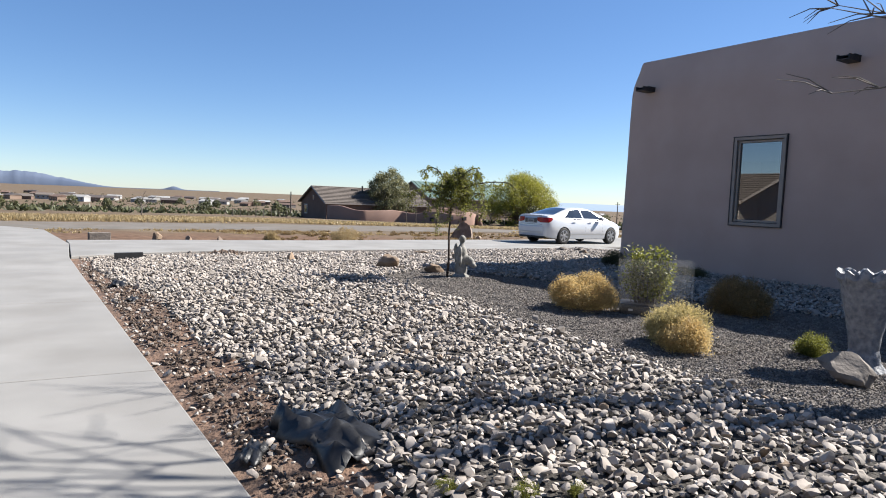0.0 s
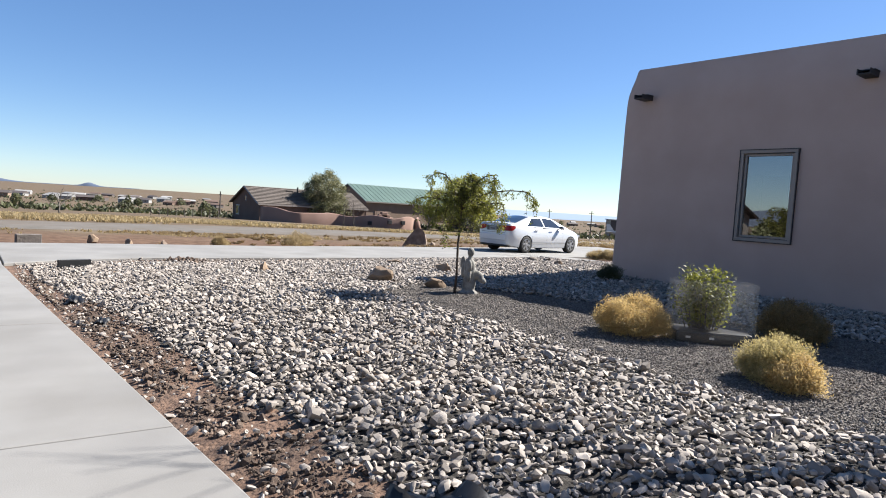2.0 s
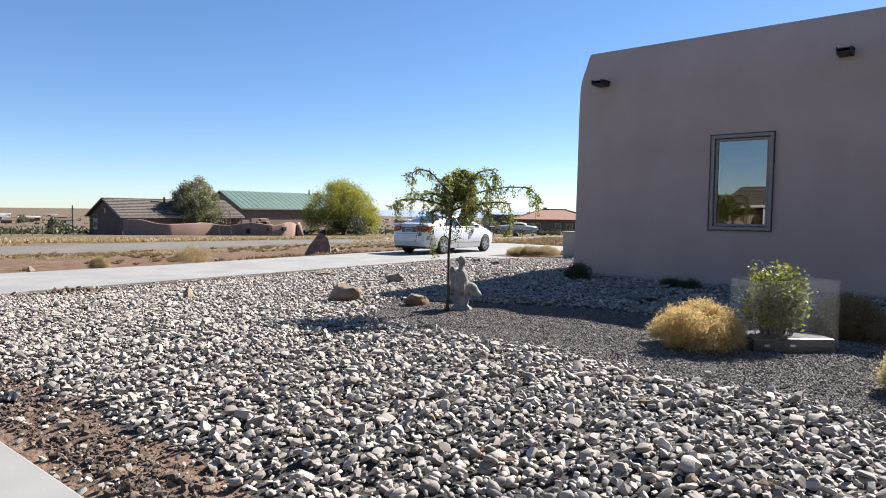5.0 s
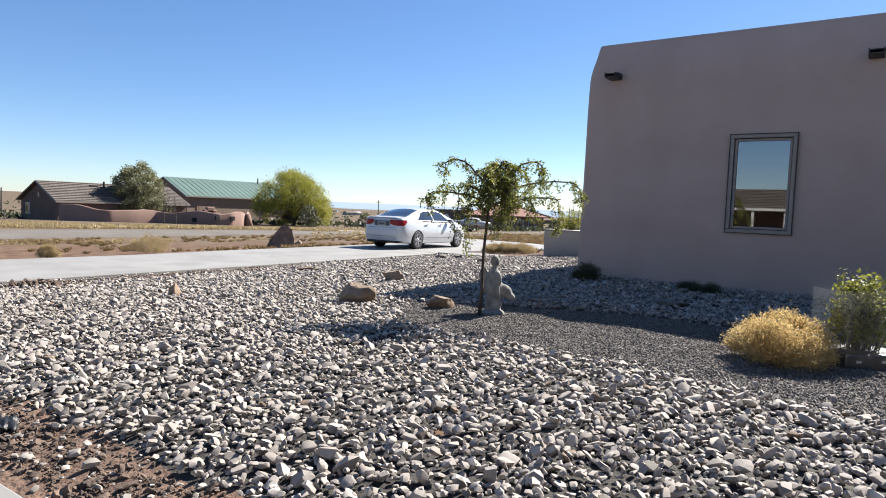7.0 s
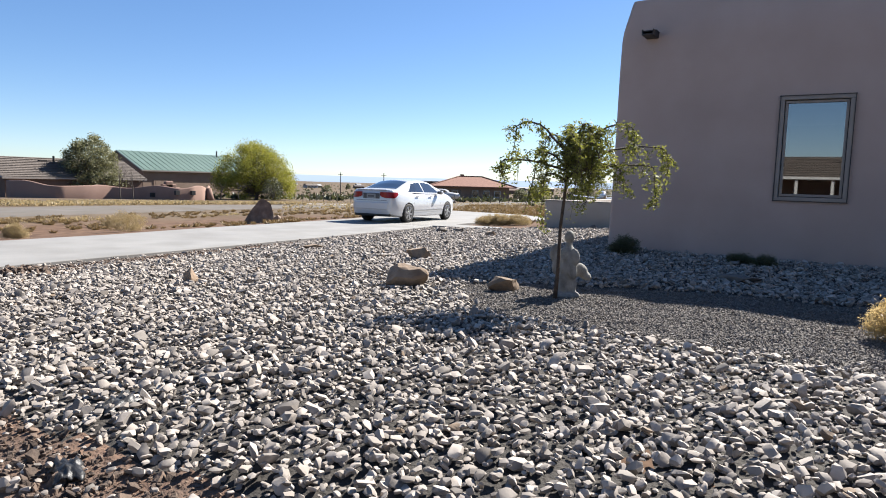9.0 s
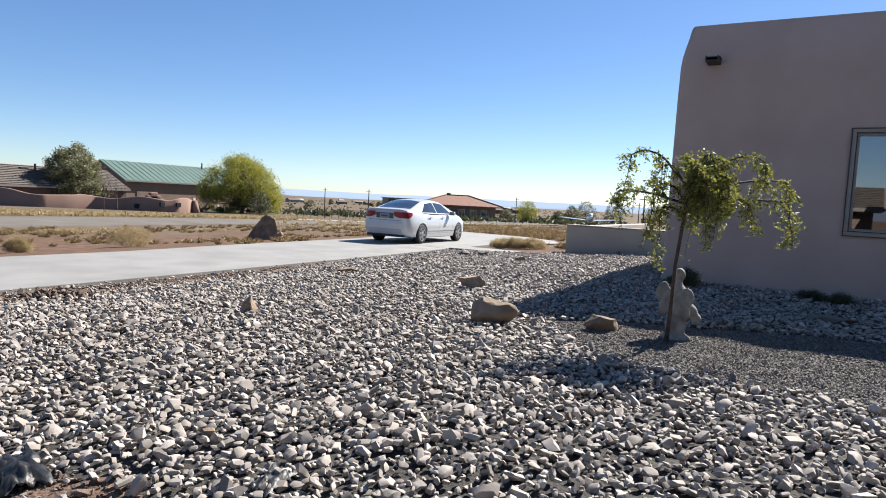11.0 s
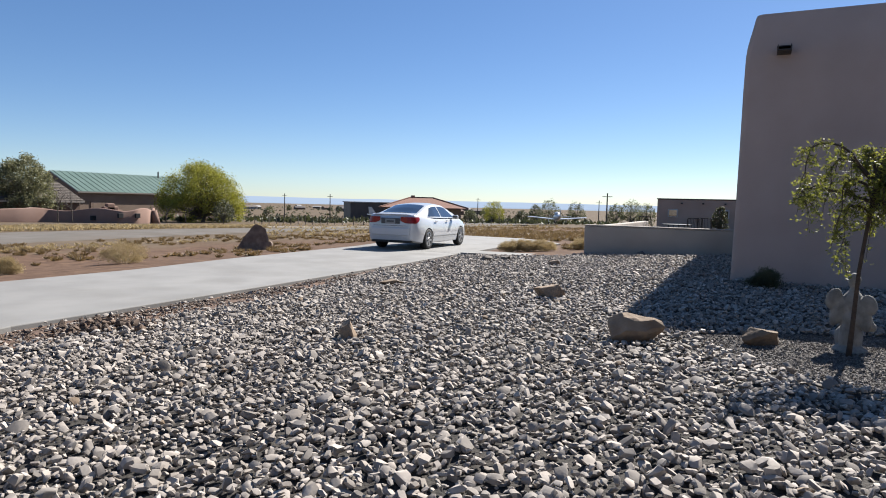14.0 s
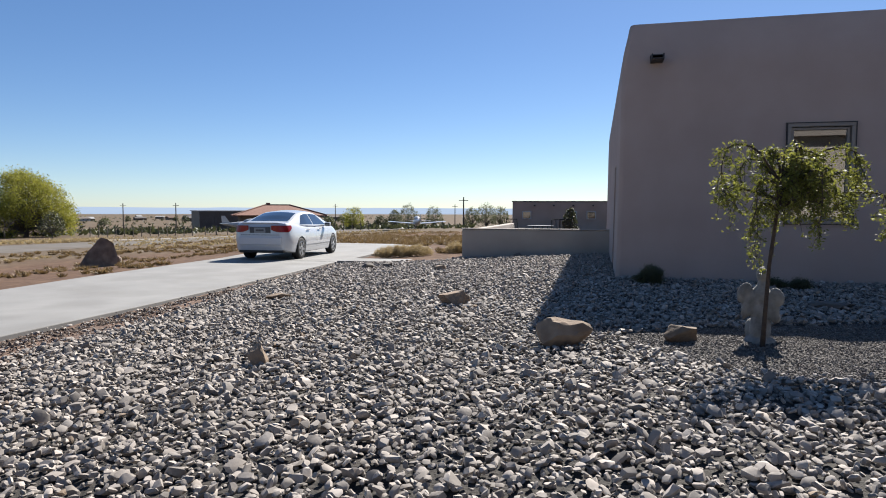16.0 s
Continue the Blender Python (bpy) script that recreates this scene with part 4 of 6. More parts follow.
def brush(name, x, y, w, h, material, label, n_=520, seed=1, plume=0.035, lean=0.0, category="bush", group="", kind=""):
    """A dome of dry brush: thin stems from a root, ending in feathery tips."""
    rg = np.random.default_rng(seed)
    th = empty(name, Matrix.Translation((x, y, ground_z(x, y))), label, category, group, kind)
    az = rg.uniform(0, math.tau, n_)
    el = np.arcsin(rg.uniform(0.02, 1, n_))
    dirs = np.stack([np.cos(az) * np.cos(el), np.sin(az) * np.cos(el), np.sin(el)], 1)
    heads = rand_dirs(rg, 26 if w > 0.45 else 14) * np.array((1, 1, 0.75))
    heads[:, 2] = np.abs(heads[:, 2]) + 0.05
    heads /= np.linalg.norm(heads, axis=1)[:, None]
    near_ = np.arccos(np.clip((dirs @ heads.T).max(1), -1, 1))
    lump = 0.70 + 0.36 * np.sqrt(np.maximum(0, 1 - (near_ / 0.42) ** 2))
    rad = lump * rg.uniform(0.86, 1.12, n_)
    tip = np.stack([w / 2 * rad * np.cos(az) * np.cos(el), w / 2 * rad * np.sin(az) * np.cos(el), 0.03 + h * rad * (0.12 + 0.88 * np.sin(el))], 1)
    root = tip * np.array((0.22, 0.22, 0.0))
    mid, half = (tip + root) / 2, (tip - root) / 2
    side = np.cross(half, rand_dirs(rg, n_))
    side /= np.linalg.norm(side, axis=1)[:, None]
    quads("stalk_mass", mid, side * 0.004, half, material, th)
    per = 46 if w > 0.3 else 26
    c = np.repeat(tip, per, axis=0) + rg.normal(size=(n_ * per, 3)) * plume * 0.75
    out = np.repeat(tip / np.linalg.norm(tip, axis=1)[:, None], per, axis=0) + rg.normal(size=c.shape) * 1.1 + np.array((0, 0, 0.2))
    out /= np.linalg.norm(out, axis=1)[:, None]
    s = plume * 0.36 * rg.uniform(0.5, 1.2, len(c))[:, None]
    u = np.cross(out, rand_dirs(rg, len(c)))
    u /= np.linalg.norm(u, axis=1)[:, None]
    quads("plume_mass", c, u * s * 0.30, out * s, material, th)
    return th


brush("dry_brush", 5.76, 5.86, 0.70, 0.36, GOLD, "golden dry rabbitbrush in the pea gravel", 700, 2)
brush("dry_brush", 5.34, 4.12, 0.52, 0.29, GOLDG, "rounded olive-gold dry brush in the pea gravel", 560, 7)
brush("dry_brush", 5.18, 3.92, 0.36, 0.24, GOLD, "small pale gold dry brush leaning on a larger one", 300, 9)
brush("shaded_bush", 7.28, 5.0, 0.62, 0.36, BROWNGRASS, "dull brown bush in the shade of the house", 520, 12)
brush("green_bush", 6.1, 3.42, 0.22, 0.17, LEAF, "small bright green bush near the urn", 260, 15, 0.022)
brush("shaded_bush", 9.75, 9.6, 0.42, 0.25, DLEAF, "small dark shrub at the corner of the house", 200, 17)
brush("shaded_bush", 9.85, 7.95, 0.32, 0.11, DLEAF, "low dark plant at the foot of the wall", 140, 19)
brush("shaded_bush", 9.75, 7.6, 0.26, 0.13, DLEAF, "low dark plant at the foot of the wall", 140, 20)


def caged_shrub():
    """A leafy shrub in a low black planter with a clear plastic guard round it."""
    x, y = 6.30, 5.32
    z0 = ground_z(x, y)
    th = empty("caged_shrub", Matrix.Translation((x, y, z0)) @ Matrix.Rotation(radians(-44), 4, "Z"), "green shrub in a black planter inside a clear plastic guard", "plant")
    w, d = 0.76, 0.44
    bm = bmesh.new()
    box(bm, (0, 0, 0.055), (w - 0.05, d - 0.04, 0.17), bevel=0.02)
    obj("planter", bm, BLACK, th, "low black plastic planter")
    for lx in (-0.24, -0.02):
        obj("tag", bbox((lx, -d / 2 + 0.014, 0.08), (0.045, 0.004, 0.02)), TRIM, th, "small white tag")
    sh = bpy.data.materials.new("clear_plastic_guard")
    sh.use_nodes = True
    n, lk = sh.node_tree.nodes, sh.node_tree.links
    tr, df, gl = n.new("ShaderNodeBsdfTransparent"), n.new("ShaderNodeBsdfTranslucent"), n.new("ShaderNodeBsdfGlossy")
    df2 = n.new("ShaderNodeBsdfDiffuse")
    df.inputs["Color"].default_value, df2.inputs["Color"].default_value = (0.42, 0.44, 0.45, 1), (0.42, 0.44, 0.45, 1)
    gl.inputs["Roughness"].default_value = 0.18
    m0, m1, m2 = n.new("ShaderNodeMixShader"), n.new("ShaderNodeMixShader"), n.new("ShaderNodeMixShader")
    m0.inputs[0].default_value, m1.inputs[0].default_value, m2.inputs[0].default_value = 0.5, 0.04, 0.055
    lk.new(df.outputs[0], m0.inputs[1])
    lk.new(df2.outputs[0], m0.inputs[2])
    lk.new(tr.outputs[0], m1.inputs[1])
    lk.new(m0.outputs[0], m1.inputs[2])
    lk.new(m1.outputs[0], m2.inputs[1])
    lk.new(gl.outputs[0], m2.inputs[2])
    lk.new(m2.outputs[0], n["Material Output"].inputs["Surface"])
    bm = bmesh.new()
    ring = []
    for cx, cy, a0 in ((1, 1, 0), (-1, 1, 90), (-1, -1, 180), (1, -1, 270)):
        for k in range(5):
            a = radians(a0 + 22.5 * k)
            ring.append((cx * (w / 2 - 0.06) + 0.07 * math.cos(a), cy * (d / 2 - 0.06) + 0.07 * math.sin(a)))
    lev = []
    for z in (0.03, 0.3, 0.5, 0.63):
        lev.append([bm.verts.new((px * (1 + 0.02 * noise.noise((px * 4, py * 4, z))), py, z + (0.02 * noise.noise((px * 3, py * 3, 5)) if z > 0.6 else 0))) for px, py in ring])
    for r0, r1 in zip(lev, lev[1:]):
        for k in range(len(ring)):
            bm.faces.new((r0[k], r0[(k + 1) % len(ring)], r1[(k + 1) % len(ring)], r1[k]))
    obj("guard", bm, sh, th, "clear wavy plastic guard", smooth=True)
    rr = random.Random(9)
    bm, tips = bmesh.new(), []
    for k in range(64):
        a, r = rr.uniform(0, math.tau), rr.uniform(0.05, 0.27)
        p0 = Vector((-0.08 + 0.6 * r * math.cos(a), 0.3 * r * math.sin(a), 0.12))
        p2 = Vector((-0.09 + 1.05 * r * math.cos(a), r * 0.75 * math.sin(a), rr.uniform(0.42, 0.72)))
        p1 = (p0 + p2) / 2 + Vector((rr.uniform(-0.03, 0.03), rr.uniform(-0.03, 0.03), 0.04))
        tube(bm, [p0, p1, p2], [0.005, 0.004, 0.002], 4)
        tips += [p0.lerp(p1, 0.6), p1, p1.lerp(p2, 0.35), p1.lerp(p2, 0.7), p2]
    obj("stems", bm, GREYBARK, th)
    leaves("foliage", tips, 0.036, 14, 0.022, LEAF, th, 8)


caged_shrub()


def urn(x, y):
    """A tall mosaic planter urn with a flared ruffled rim."""
    th = empty("garden_urn", Matrix.Translation((x, y, ground_z(x, y) - 0.02)), "tall blue-grey mosaic garden urn with a ruffled rim", "planter")
    bm = bmesh.new()
    prof = [(0.15, 0.0), (0.16, 0.05), (0.12, 0.10), (0.10, 0.2), (0.11, 0.30), (0.14, 0.45), (0.17, 0.58), (0.185, 0.66), (0.19, 0.70), (0.165, 0.70), (0.15, 0.62)]
    lathe(bm, prof, 36)
    for v in bm.verts:
        v.co += v.co.normalized() * 0.012 * noise.noise(v.co * 14)
    obj("vessel", bm, URN, th)
    bm = bmesh.new()
    lathe(bm, [(0.165, 0.68), (0.195, 0.69), (0.215, 0.74), (0.205, 0.785), (0.175, 0.775), (0.16, 0.71)], 54)
    for v in bm.verts:
        a = math.atan2(v.co.y, v.co.x)
        k = 1 + 0.10 * math.sin(a * 11) * sstep(0.69, 0.78, v.co.z)
        v.co.x, v.co.y, v.co.z = v.co.x * k, v.co.y * k, v.co.z + 0.018 * math.sin(a * 11 + 1) * sstep(0.69, 0.76, v.co.z)
    obj("rim", bm, URN, th, "ruffled pale rim")


urn(6.02, 2.97)


def bare_tree(x, y, h, seed, label, spread=0.5, depth=4, trunk=0.09):
    """A leafless tree with forking limbs."""
    rr = random.Random(seed)
    th = empty("bare_tree", Matrix.Translation((x, y, ground_z(x, y) - 0.05)), label, "tree")
    bm_t, bm = bmesh.new(), bmesh.new()

    def grow(p, d, length, r, lev, target):
        pts, rad = [p], [r]
        for i in range(3):
            d = (d + Vector((rr.uniform(-0.2, 0.2), rr.uniform(-0.2, 0.2), rr.uniform(-0.05, 0.12)))).normalized()
            p = p + d * length / 3
            pts.append(p)
            rad.append(r * (1 - 0.13 * (i + 1)))
        tube(target, pts, rad, 6 if lev < 2 else 4)
        if lev < depth:
            for _ in range(3 if lev else 5):
                k = rr.uniform(0.55, 1)
                q = pts[1].lerp(pts[3], k) if lev else pts[2].lerp(pts[3], rr.uniform(0, 1))
                nd = (d + Vector((rr.gauss(0, spread), rr.gauss(0, spread), rr.gauss(0.05, spread * 0.6)))).normalized()
                grow(q, nd, length * rr.uniform(0.55, 0.8), r * 0.52, lev + 1, bm)
    grow(Vector((0, 0, 0)), Vector((0, 0, 1)), h * 0.36, trunk, 0, bm_t)
    obj("trunk", bm_t, GREYBARK, th, smooth=True)
    obj("branchwork", bm, GREYBARK, th)
    return th


big = bare_tree(7.2, 2.0, 7.6, 21, "leafless tree whose bare branches shade the gravel", 0.6, 4, 0.10)
# unseen second tree, added out of view to throw more twig shadow
bare_tree(8.7, 0.35, 6.0, 27, "unseen leafless tree added to cast twig shadows on the gravel", 0.5, 4, 0.09)
r4 = random.Random(44)
for end in ((-1.55, 1.15, 2.12), (-1.5, 1.25, 2.75), (-1.2, 1.3, 2.85)):
    bm = bmesh.new()
    p0, p2 = Vector((0.05, 0.05, 2.1)), Vector(end)
    pts = [p0.lerp(p2, k / 6) + Vector((r4.uniform(-0.05, 0.05), r4.uniform(-0.05, 0.05), 0.12 * math.sin(k / 6 * math.pi))) for k in range(7)]
    tube(bm, pts, [0.025, 0.02, 0.016, 0.012, 0.009, 0.006, 0.003], 5)
    for p in pts[2:]:
        for _ in range(3):
            o = Vector((r4.uniform(-0.35, 0.05), r4.uniform(-0.1, 0.3), r4.uniform(-0.12, 0.2)))
            tube(bm, [p, p + o * 0.5 + Vector((0, 0, 0.03)), p + o], [0.006, 0.004, 0.002], 4)
    obj("bough", bm, GREYBARK, big)


def plastic_sheet():
    """Torn black weed barrier sticking out of the gravel's edge."""
    bm = bmesh.new()
    g = []
    for i in range(22):
        row = []
        for j in range(14):
            u, v = i / 21 - 0.5, j / 13 - 0.5
            edge = 1 + 0.4 * noise.noise((u * 5, v * 5, 2))
            x, y = u * 0.62 * edge, v * 0.34 * edge
            z = 0.035 + 0.11 * max(0, noise.noise((u * 3, v * 7, 7))) + 0.03 * noise.noise((u * 9, v * 15, 1)) - 0.09 * (2 * max(abs(u), abs(v))) ** 3
            row.append(bm.verts.new((x, y, z)))
        g.append(row)
    for r0, r1 in zip(g, g[1:]):
        for j in range(13):
            bm.faces.new((r0[j], r0[j + 1], r1[j + 1], r1[j]))
    ob = obj("black_plastic_sheet", bm, BLACK, smooth=True)
    sd = ob.modifiers.new("thick", "SOLIDIFY")
    sd.thickness = 0.003
    return ob


for px, py, rz, sc, lb in ((2.08, 3.62, 100, 1.3, "crumpled black weed barrier poking out of the gravel"), (1.66, 3.68, 60, 0.42, "small torn scrap of black weed barrier on the soil"),
                           (1.19, 10.43, 80, 0.62, "crumpled black weed barrier at the gravel's edge"), (1.30, 8.9, 70, 0.35, "small torn scrap of black weed barrier on the soil"),
                           (1.75, 9.35, 20, 0.4, "torn black weed barrier between the stones")):
    ob = plastic_sheet()
    ob.matrix_world = Matrix.Translation((px, py, ground_z(px, py) + 0.045)) @ Matrix.Rotation(radians(rz), 4, "Z") @ Matrix.Scale(sc, 4)
    tagged(ob, lb, "plastic sheet")

# ---------------------------------------------------------------- the neighbours and the plain


def from_eye(ex, ey, az, d):
    return ex + d * math.cos(radians(az)), ey + d * math.sin(radians(az))


def up(z, k):
    """A height at k times the distance, on the same line of sight from eye level."""
    return 1.45 + (z - 1.45) * k


def gabled(name, x, y, rz, length, width, eave, ridge, wall, roof, label, seams=0, over=0.45, trim=DARKFRAME):
    """A gabled building: x along the long side that faces the yard, y into depth; heights above the level datum."""
    zb = min(ground_z(x, y), ground_z(x + length * 0.9, y)) - 1.2
    th = empty(name, Matrix.Translation((x, y, 0)) @ Matrix.Rotation(radians(rz), 4, "Z"), label, "house")
    bm = bmesh.new()
    a = [bm.verts.new(p) for p in ((0, 0, zb), (0, width, zb), (0, width, eave), (0, width / 2, ridge), (0, 0, eave))]
    b = [bm.verts.new((length, v.co.y, v.co.z)) for v in a]
    for k in range(5):
        bm.faces.new((a[k], a[(k + 1) % 5], b[(k + 1) % 5], b[k]))
    bm.faces.new(a[::-1])
    bm.faces.new(b)
    bmesh.ops.recalc_face_normals(bm, faces=bm.faces)
    obj("wall", bm, wall, th)
    sl = (ridge - eave) / (width / 2)
    for sgn in (0, 1):
        bm = bmesh.new()
        y0, y1 = (-over, width / 2) if not sgn else (width + over, width / 2)
        for zz in (0.03, 0.21):
            bm.verts.new((-over, y0, eave - sl * over + zz)), bm.verts.new((length + over, y0, eave - sl * over + zz))
            bm.verts.new((length + over, y1, ridge + zz)), bm.verts.new((-over, y1, ridge + zz))
        bm.verts.ensure_lookup_table()
        v = bm.verts
        for f_ in ((0, 1, 2, 3), (4, 5, 6, 7), (0, 1, 5, 4), (1, 2, 6, 5), (2, 3, 7, 6), (3, 0, 4, 7)):
            bm.faces.new([v[i] for i in f_])
        bmesh.ops.recalc_face_normals(bm, faces=bm.faces)
        rf = obj("roof", bm, roof, th)
        if not sgn:
            for k in range(seams):
                xx = -over + (length + 2 * over) * (k + 0.5) / seams
                bm = bmesh.new()
                tube(bm, [(xx, y0, eave - sl * over + 0.23), (xx, y1, ridge + 0.23)], [0.045, 0.045], 4)
                obj("seam", bm, roof, rf)
            if not seams:
                rows_ = 12
                for k in range(rows_):
                    t = (k + 0.5) / rows_
                    yy, zz = y0 + (y1 - y0) * t, eave - sl * over + (ridge - eave + sl * over) * t + 0.22
                    obj("shingle_course", bbox(((length) / 2, yy, zz), (length + 2 * over, 0.34, 0.03), Matrix.Identity(4)), roof, rf)
    bm = bmesh.new()
    box(bm, (length / 2, -over, eave - sl * over + 0.08), (length + 2 * over, 0.05, 0.2))
    obj("fascia", bm, trim, th)
    for sy in (0, 1):
        bm = bmesh.new()
        tube(bm, [(-over - 0.02, -over if not sy else width + over, eave - sl * over + 0.1), (-over - 0.02, width / 2, ridge + 0.1)], [0.11, 0.11], 4)
        obj("bargeboard", bm, trim, th)
    return th


def opening(parent, c, s, glass=CARGLASS, frame_mat=TRIM, name="window"):
    w = obj(name, bbox(c, s, bevel=0.02), frame_mat, parent)
    k = min(range(3), key=lambda i: s[i])
    s2 = [v * 0.8 if i != k else v * 1.25 for i, v in enumerate(s)]
    obj("pane", bbox(c, s2), glass, w)
    return w


E6 = (0.17, 4.12)
bx, by = from_eye(*E6, 70.95, 97.8)
brown = gabled("brown_house", bx, by, 4.5, 18.4, 10.9, up(0.55, 1.15), up(2.65, 1.15), BROWNWALL, SHINGLE, "brown stucco house with a grey-brown shingled gable roof")
opening(brown, (-0.03, 8.7, -0.8), (0.1, 1.3, 1.6))
opening(brown, (-0.03, 5.4, 1.1), (0.1, 0.4, 0.7))
obj("vent_pipe", tube(bmesh.new(), [(8.0, 4.1, 2.1), (8.0, 4.1, 3.3)], [0.14, 0.14], 8), CANALE, brown)
obj("chimney_cap", bbox((6.7, 4.4, 2.55), (1.0, 0.5, 0.3)), CANALE, brown)
gx, gy = from_eye(*E6, 61.75, 115)
green = gabled("green_roofed_house", gx, gy, 4.5, 26.6, 12.7, up(1.75, 1.21), up(4.15, 1.21), TANWALL, GREENROOF, "tan stucco house with a green standing seam metal roof", 26)
opening(green, (3.6, -0.03, -0.4), (3.6, 0.1, 1.2), TANWALL, TANWALL, "wall_panel")
obj("vent_pipe", tube(bmesh.new(), [(18.8, 5.6, 4.1), (18.8, 5.6, 5.7)], [0.12, 0.12], 8), CANALE, green)


def adobe_wall():
    """A pink adobe garden wall with a rolling top and small square niches."""
    th = empty("adobe_garden_wall", Matrix.Identity(4), "pink plastered adobe garden wall with a rolling top", "garden wall")
    line = [(70.8, 84.5), (69.2, 82), (67.6, 79), (65.8, 74.5), (64.0, 70.5), (62.4, 67.5), (60.8, 65.8), (59.4, 65.2), (58.3, 65.6), (57.5, 66.6), (57.05, 68.2), (56.95, 70)]
    pts = [from_eye(*E6, a, d * (1.15 + 0.25 * sstep(69, 62, a))) for a, d in line]
    fine = []
    for k in range(len(pts) - 1):
        for i in range(5):
            t = i / 5
            fine.append((pts[k][0] + (pts[k + 1][0] - pts[k][0]) * t, pts[k][1] + (pts[k + 1][1] - pts[k][1]) * t))
    fine.append(pts[-1])
    bm = bmesh.new()
    rows_ = []
    for i, (x, y) in enumerate(fine):
        s = i / (len(fine) - 1)
        p0, p1 = Vector((*fine[max(i - 1, 0)], 0)), Vector((*fine[min(i + 1, len(fine) - 1)], 0))
        nrm = Vector((-(p1 - p0).y, (p1 - p0).x, 0)).normalized() * 0.2
        zt = -0.2 + 0.35 * sstep(0.15, 0.7, s) + 0.14 * math.sin(s * 26) * (0.4 + 0.6 * (s > 0.3)) + (0.4 * sstep(0.16, 0.05, s))
        zt = up(zt, 1.15 + 0.25 * sstep(0.15, 0.6, s))
        zb = ground_z(x, y) - 0.4
        ring = [(-1, zb), (-1, zt - 0.12), (-0.5, zt), (0.5, zt), (1, zt - 0.12), (1, zb)]
        rows_.append([bm.verts.new((x + nrm.x * a, y + nrm.y * a, z)) for a, z in ring])
    for r0, r1 in zip(rows_, rows_[1:]):
        for k in range(5):
            bm.faces.new((r0[k], r0[k + 1], r1[k + 1], r1[k]))
    bm.faces.new(rows_[0])
    bm.faces.new(rows_[-1][::-1])
    bmesh.ops.recalc_face_normals(bm, faces=bm.faces)
    obj("wall", bm, PINK, th, smooth=True)
    # solid dark blocks; the shade inside each niche is only their colour
    for az, d in ((61.2, 65.85), (59.4, 64.95), (58.2, 65.45)):
        x, y = from_eye(*E6, az, d * 1.4)
        obj("niche", bbox((x, y, up(-0.62 if az > 61 else -0.38, 1.4)), (0.58, 0.34, 0.55), bevel=0.02), ROOMDARK, th, "small square niche as a dark block, its shade in the colour")
    x, y = from_eye(*E6, 60.0, 96.0)
    bm = bmesh.new()
    for w, z in ((4.2, -1.07), (3.1, -0.51), (2.0, -0.09), (1.1, 0.29)):
        box(bm, (x, y, z - 0.8), (w, 0.6, 1.6), bevel=0.12)
    obj("stepped_gateway", bm, PINK, th, "stepped pink gateway top")
    x, y = from_eye(*E6, 57.05, 94.4)
    bm = bmesh.new()
    tube(bm, [(x + 0.3, y - 0.2, ground_z(x, y) - 0.3), (x + 0.15, y - 0.05, -0.5)], [0.58, 0.32], 10)
    obj("buttress", bm, PINK, th, "sloping end buttress", smooth=True)


adobe_wall()


def leafy_tree(name, x, y, h, w, material, label, seed, n_=2600, size=0.22, trunk=0.25, base=0.25, bark=GREYBARK, dome=1.0, stems=5, category="tree"):
    """A tree or large shrub: forking limbs and a crown of many small leaves in uneven clumps."""
    rg, rr = np.random.default_rng(seed), random.Random(seed)
    th = empty(name, Matrix.Translation((x, y, ground_z(x, y) - 0.1)), label, category)
    bm = bmesh.new()
    tube(bm, [(0, 0, -0.2), (0.02 * w, 0, h * base * 0.6), (0, 0.02 * w, h * base)], [trunk, trunk * 0.8, trunk * 0.7], 8)
    obj("trunk", bm, bark, th, smooth=True)
    clumps = []
    k = 0
    while len(clumps) < 200 and k < 5000:
        k += 1
        d = rand_dirs(rg, 1)[0]
        d[2] = abs(d[2]) * 1.0 if rr.random() < 0.8 else d[2] * 0.4
        r = 1.0 - 0.4 * rr.random() ** 3
        lump = 0.92 + 0.14 * noise.noise((d[0] * 2 + seed, d[1] * 2, d[2] * 2))
        clumps.append((d[0] * w / 2 * r * lump, d[1] * w / 2 * r * lump, h * (base + 0.12) + (h * (1 - base - 0.12)) * d[2] * r * lump * dome))
    bm = bmesh.new()
    for i in range(stems * 7):
        c = clumps[rr.randrange(len(clumps))]
        p0, p2 = Vector((rr.uniform(-0.1, 0.1) * trunk, rr.uniform(-0.1, 0.1) * trunk, h * base * rr.uniform(0.5, 1))), Vector(c)
        p1 = p0.lerp(p2, 0.45) + Vector((0, 0, 0.12 * h * rr.uniform(0.1, 1)))
        tube(bm, [p0, p1, p2], [trunk * 0.34, trunk * 0.2, 0.012], 5)
    obj("branchwork", bm, bark, th)
    per = max(1, n_ // len(clumps))
    leaves("crown", clumps, w * 0.04, per, size, material, th, seed, 0.9)
    return th


x, y = from_eye(*E6, 53.15, 108)
leafy_tree("yellow_green_tree", x, y, 8.9, 12.6, YLEAF, "broad dome-shaped tree in yellow-green spring leaf", 4, 44000, 0.13, 0.38, 0.12, dome=1.0, stems=34)
x, y = from_eye(*E6, 65.4, 104)
leafy_tree("juniper", x, y, 8.2, 8.2, JUNIPER, "dusty green juniper behind the adobe wall", 8, 26000, 0.14, 0.25, 0.1, dome=1.1)
x, y = from_eye(*E6, 51.9, 91)
leafy_tree("small_pine", x, y, 3.4, 2.9, DLEAF, "small dark evergreen by the dirt road", 11, 1500, 0.12, 0.08, 0.2)
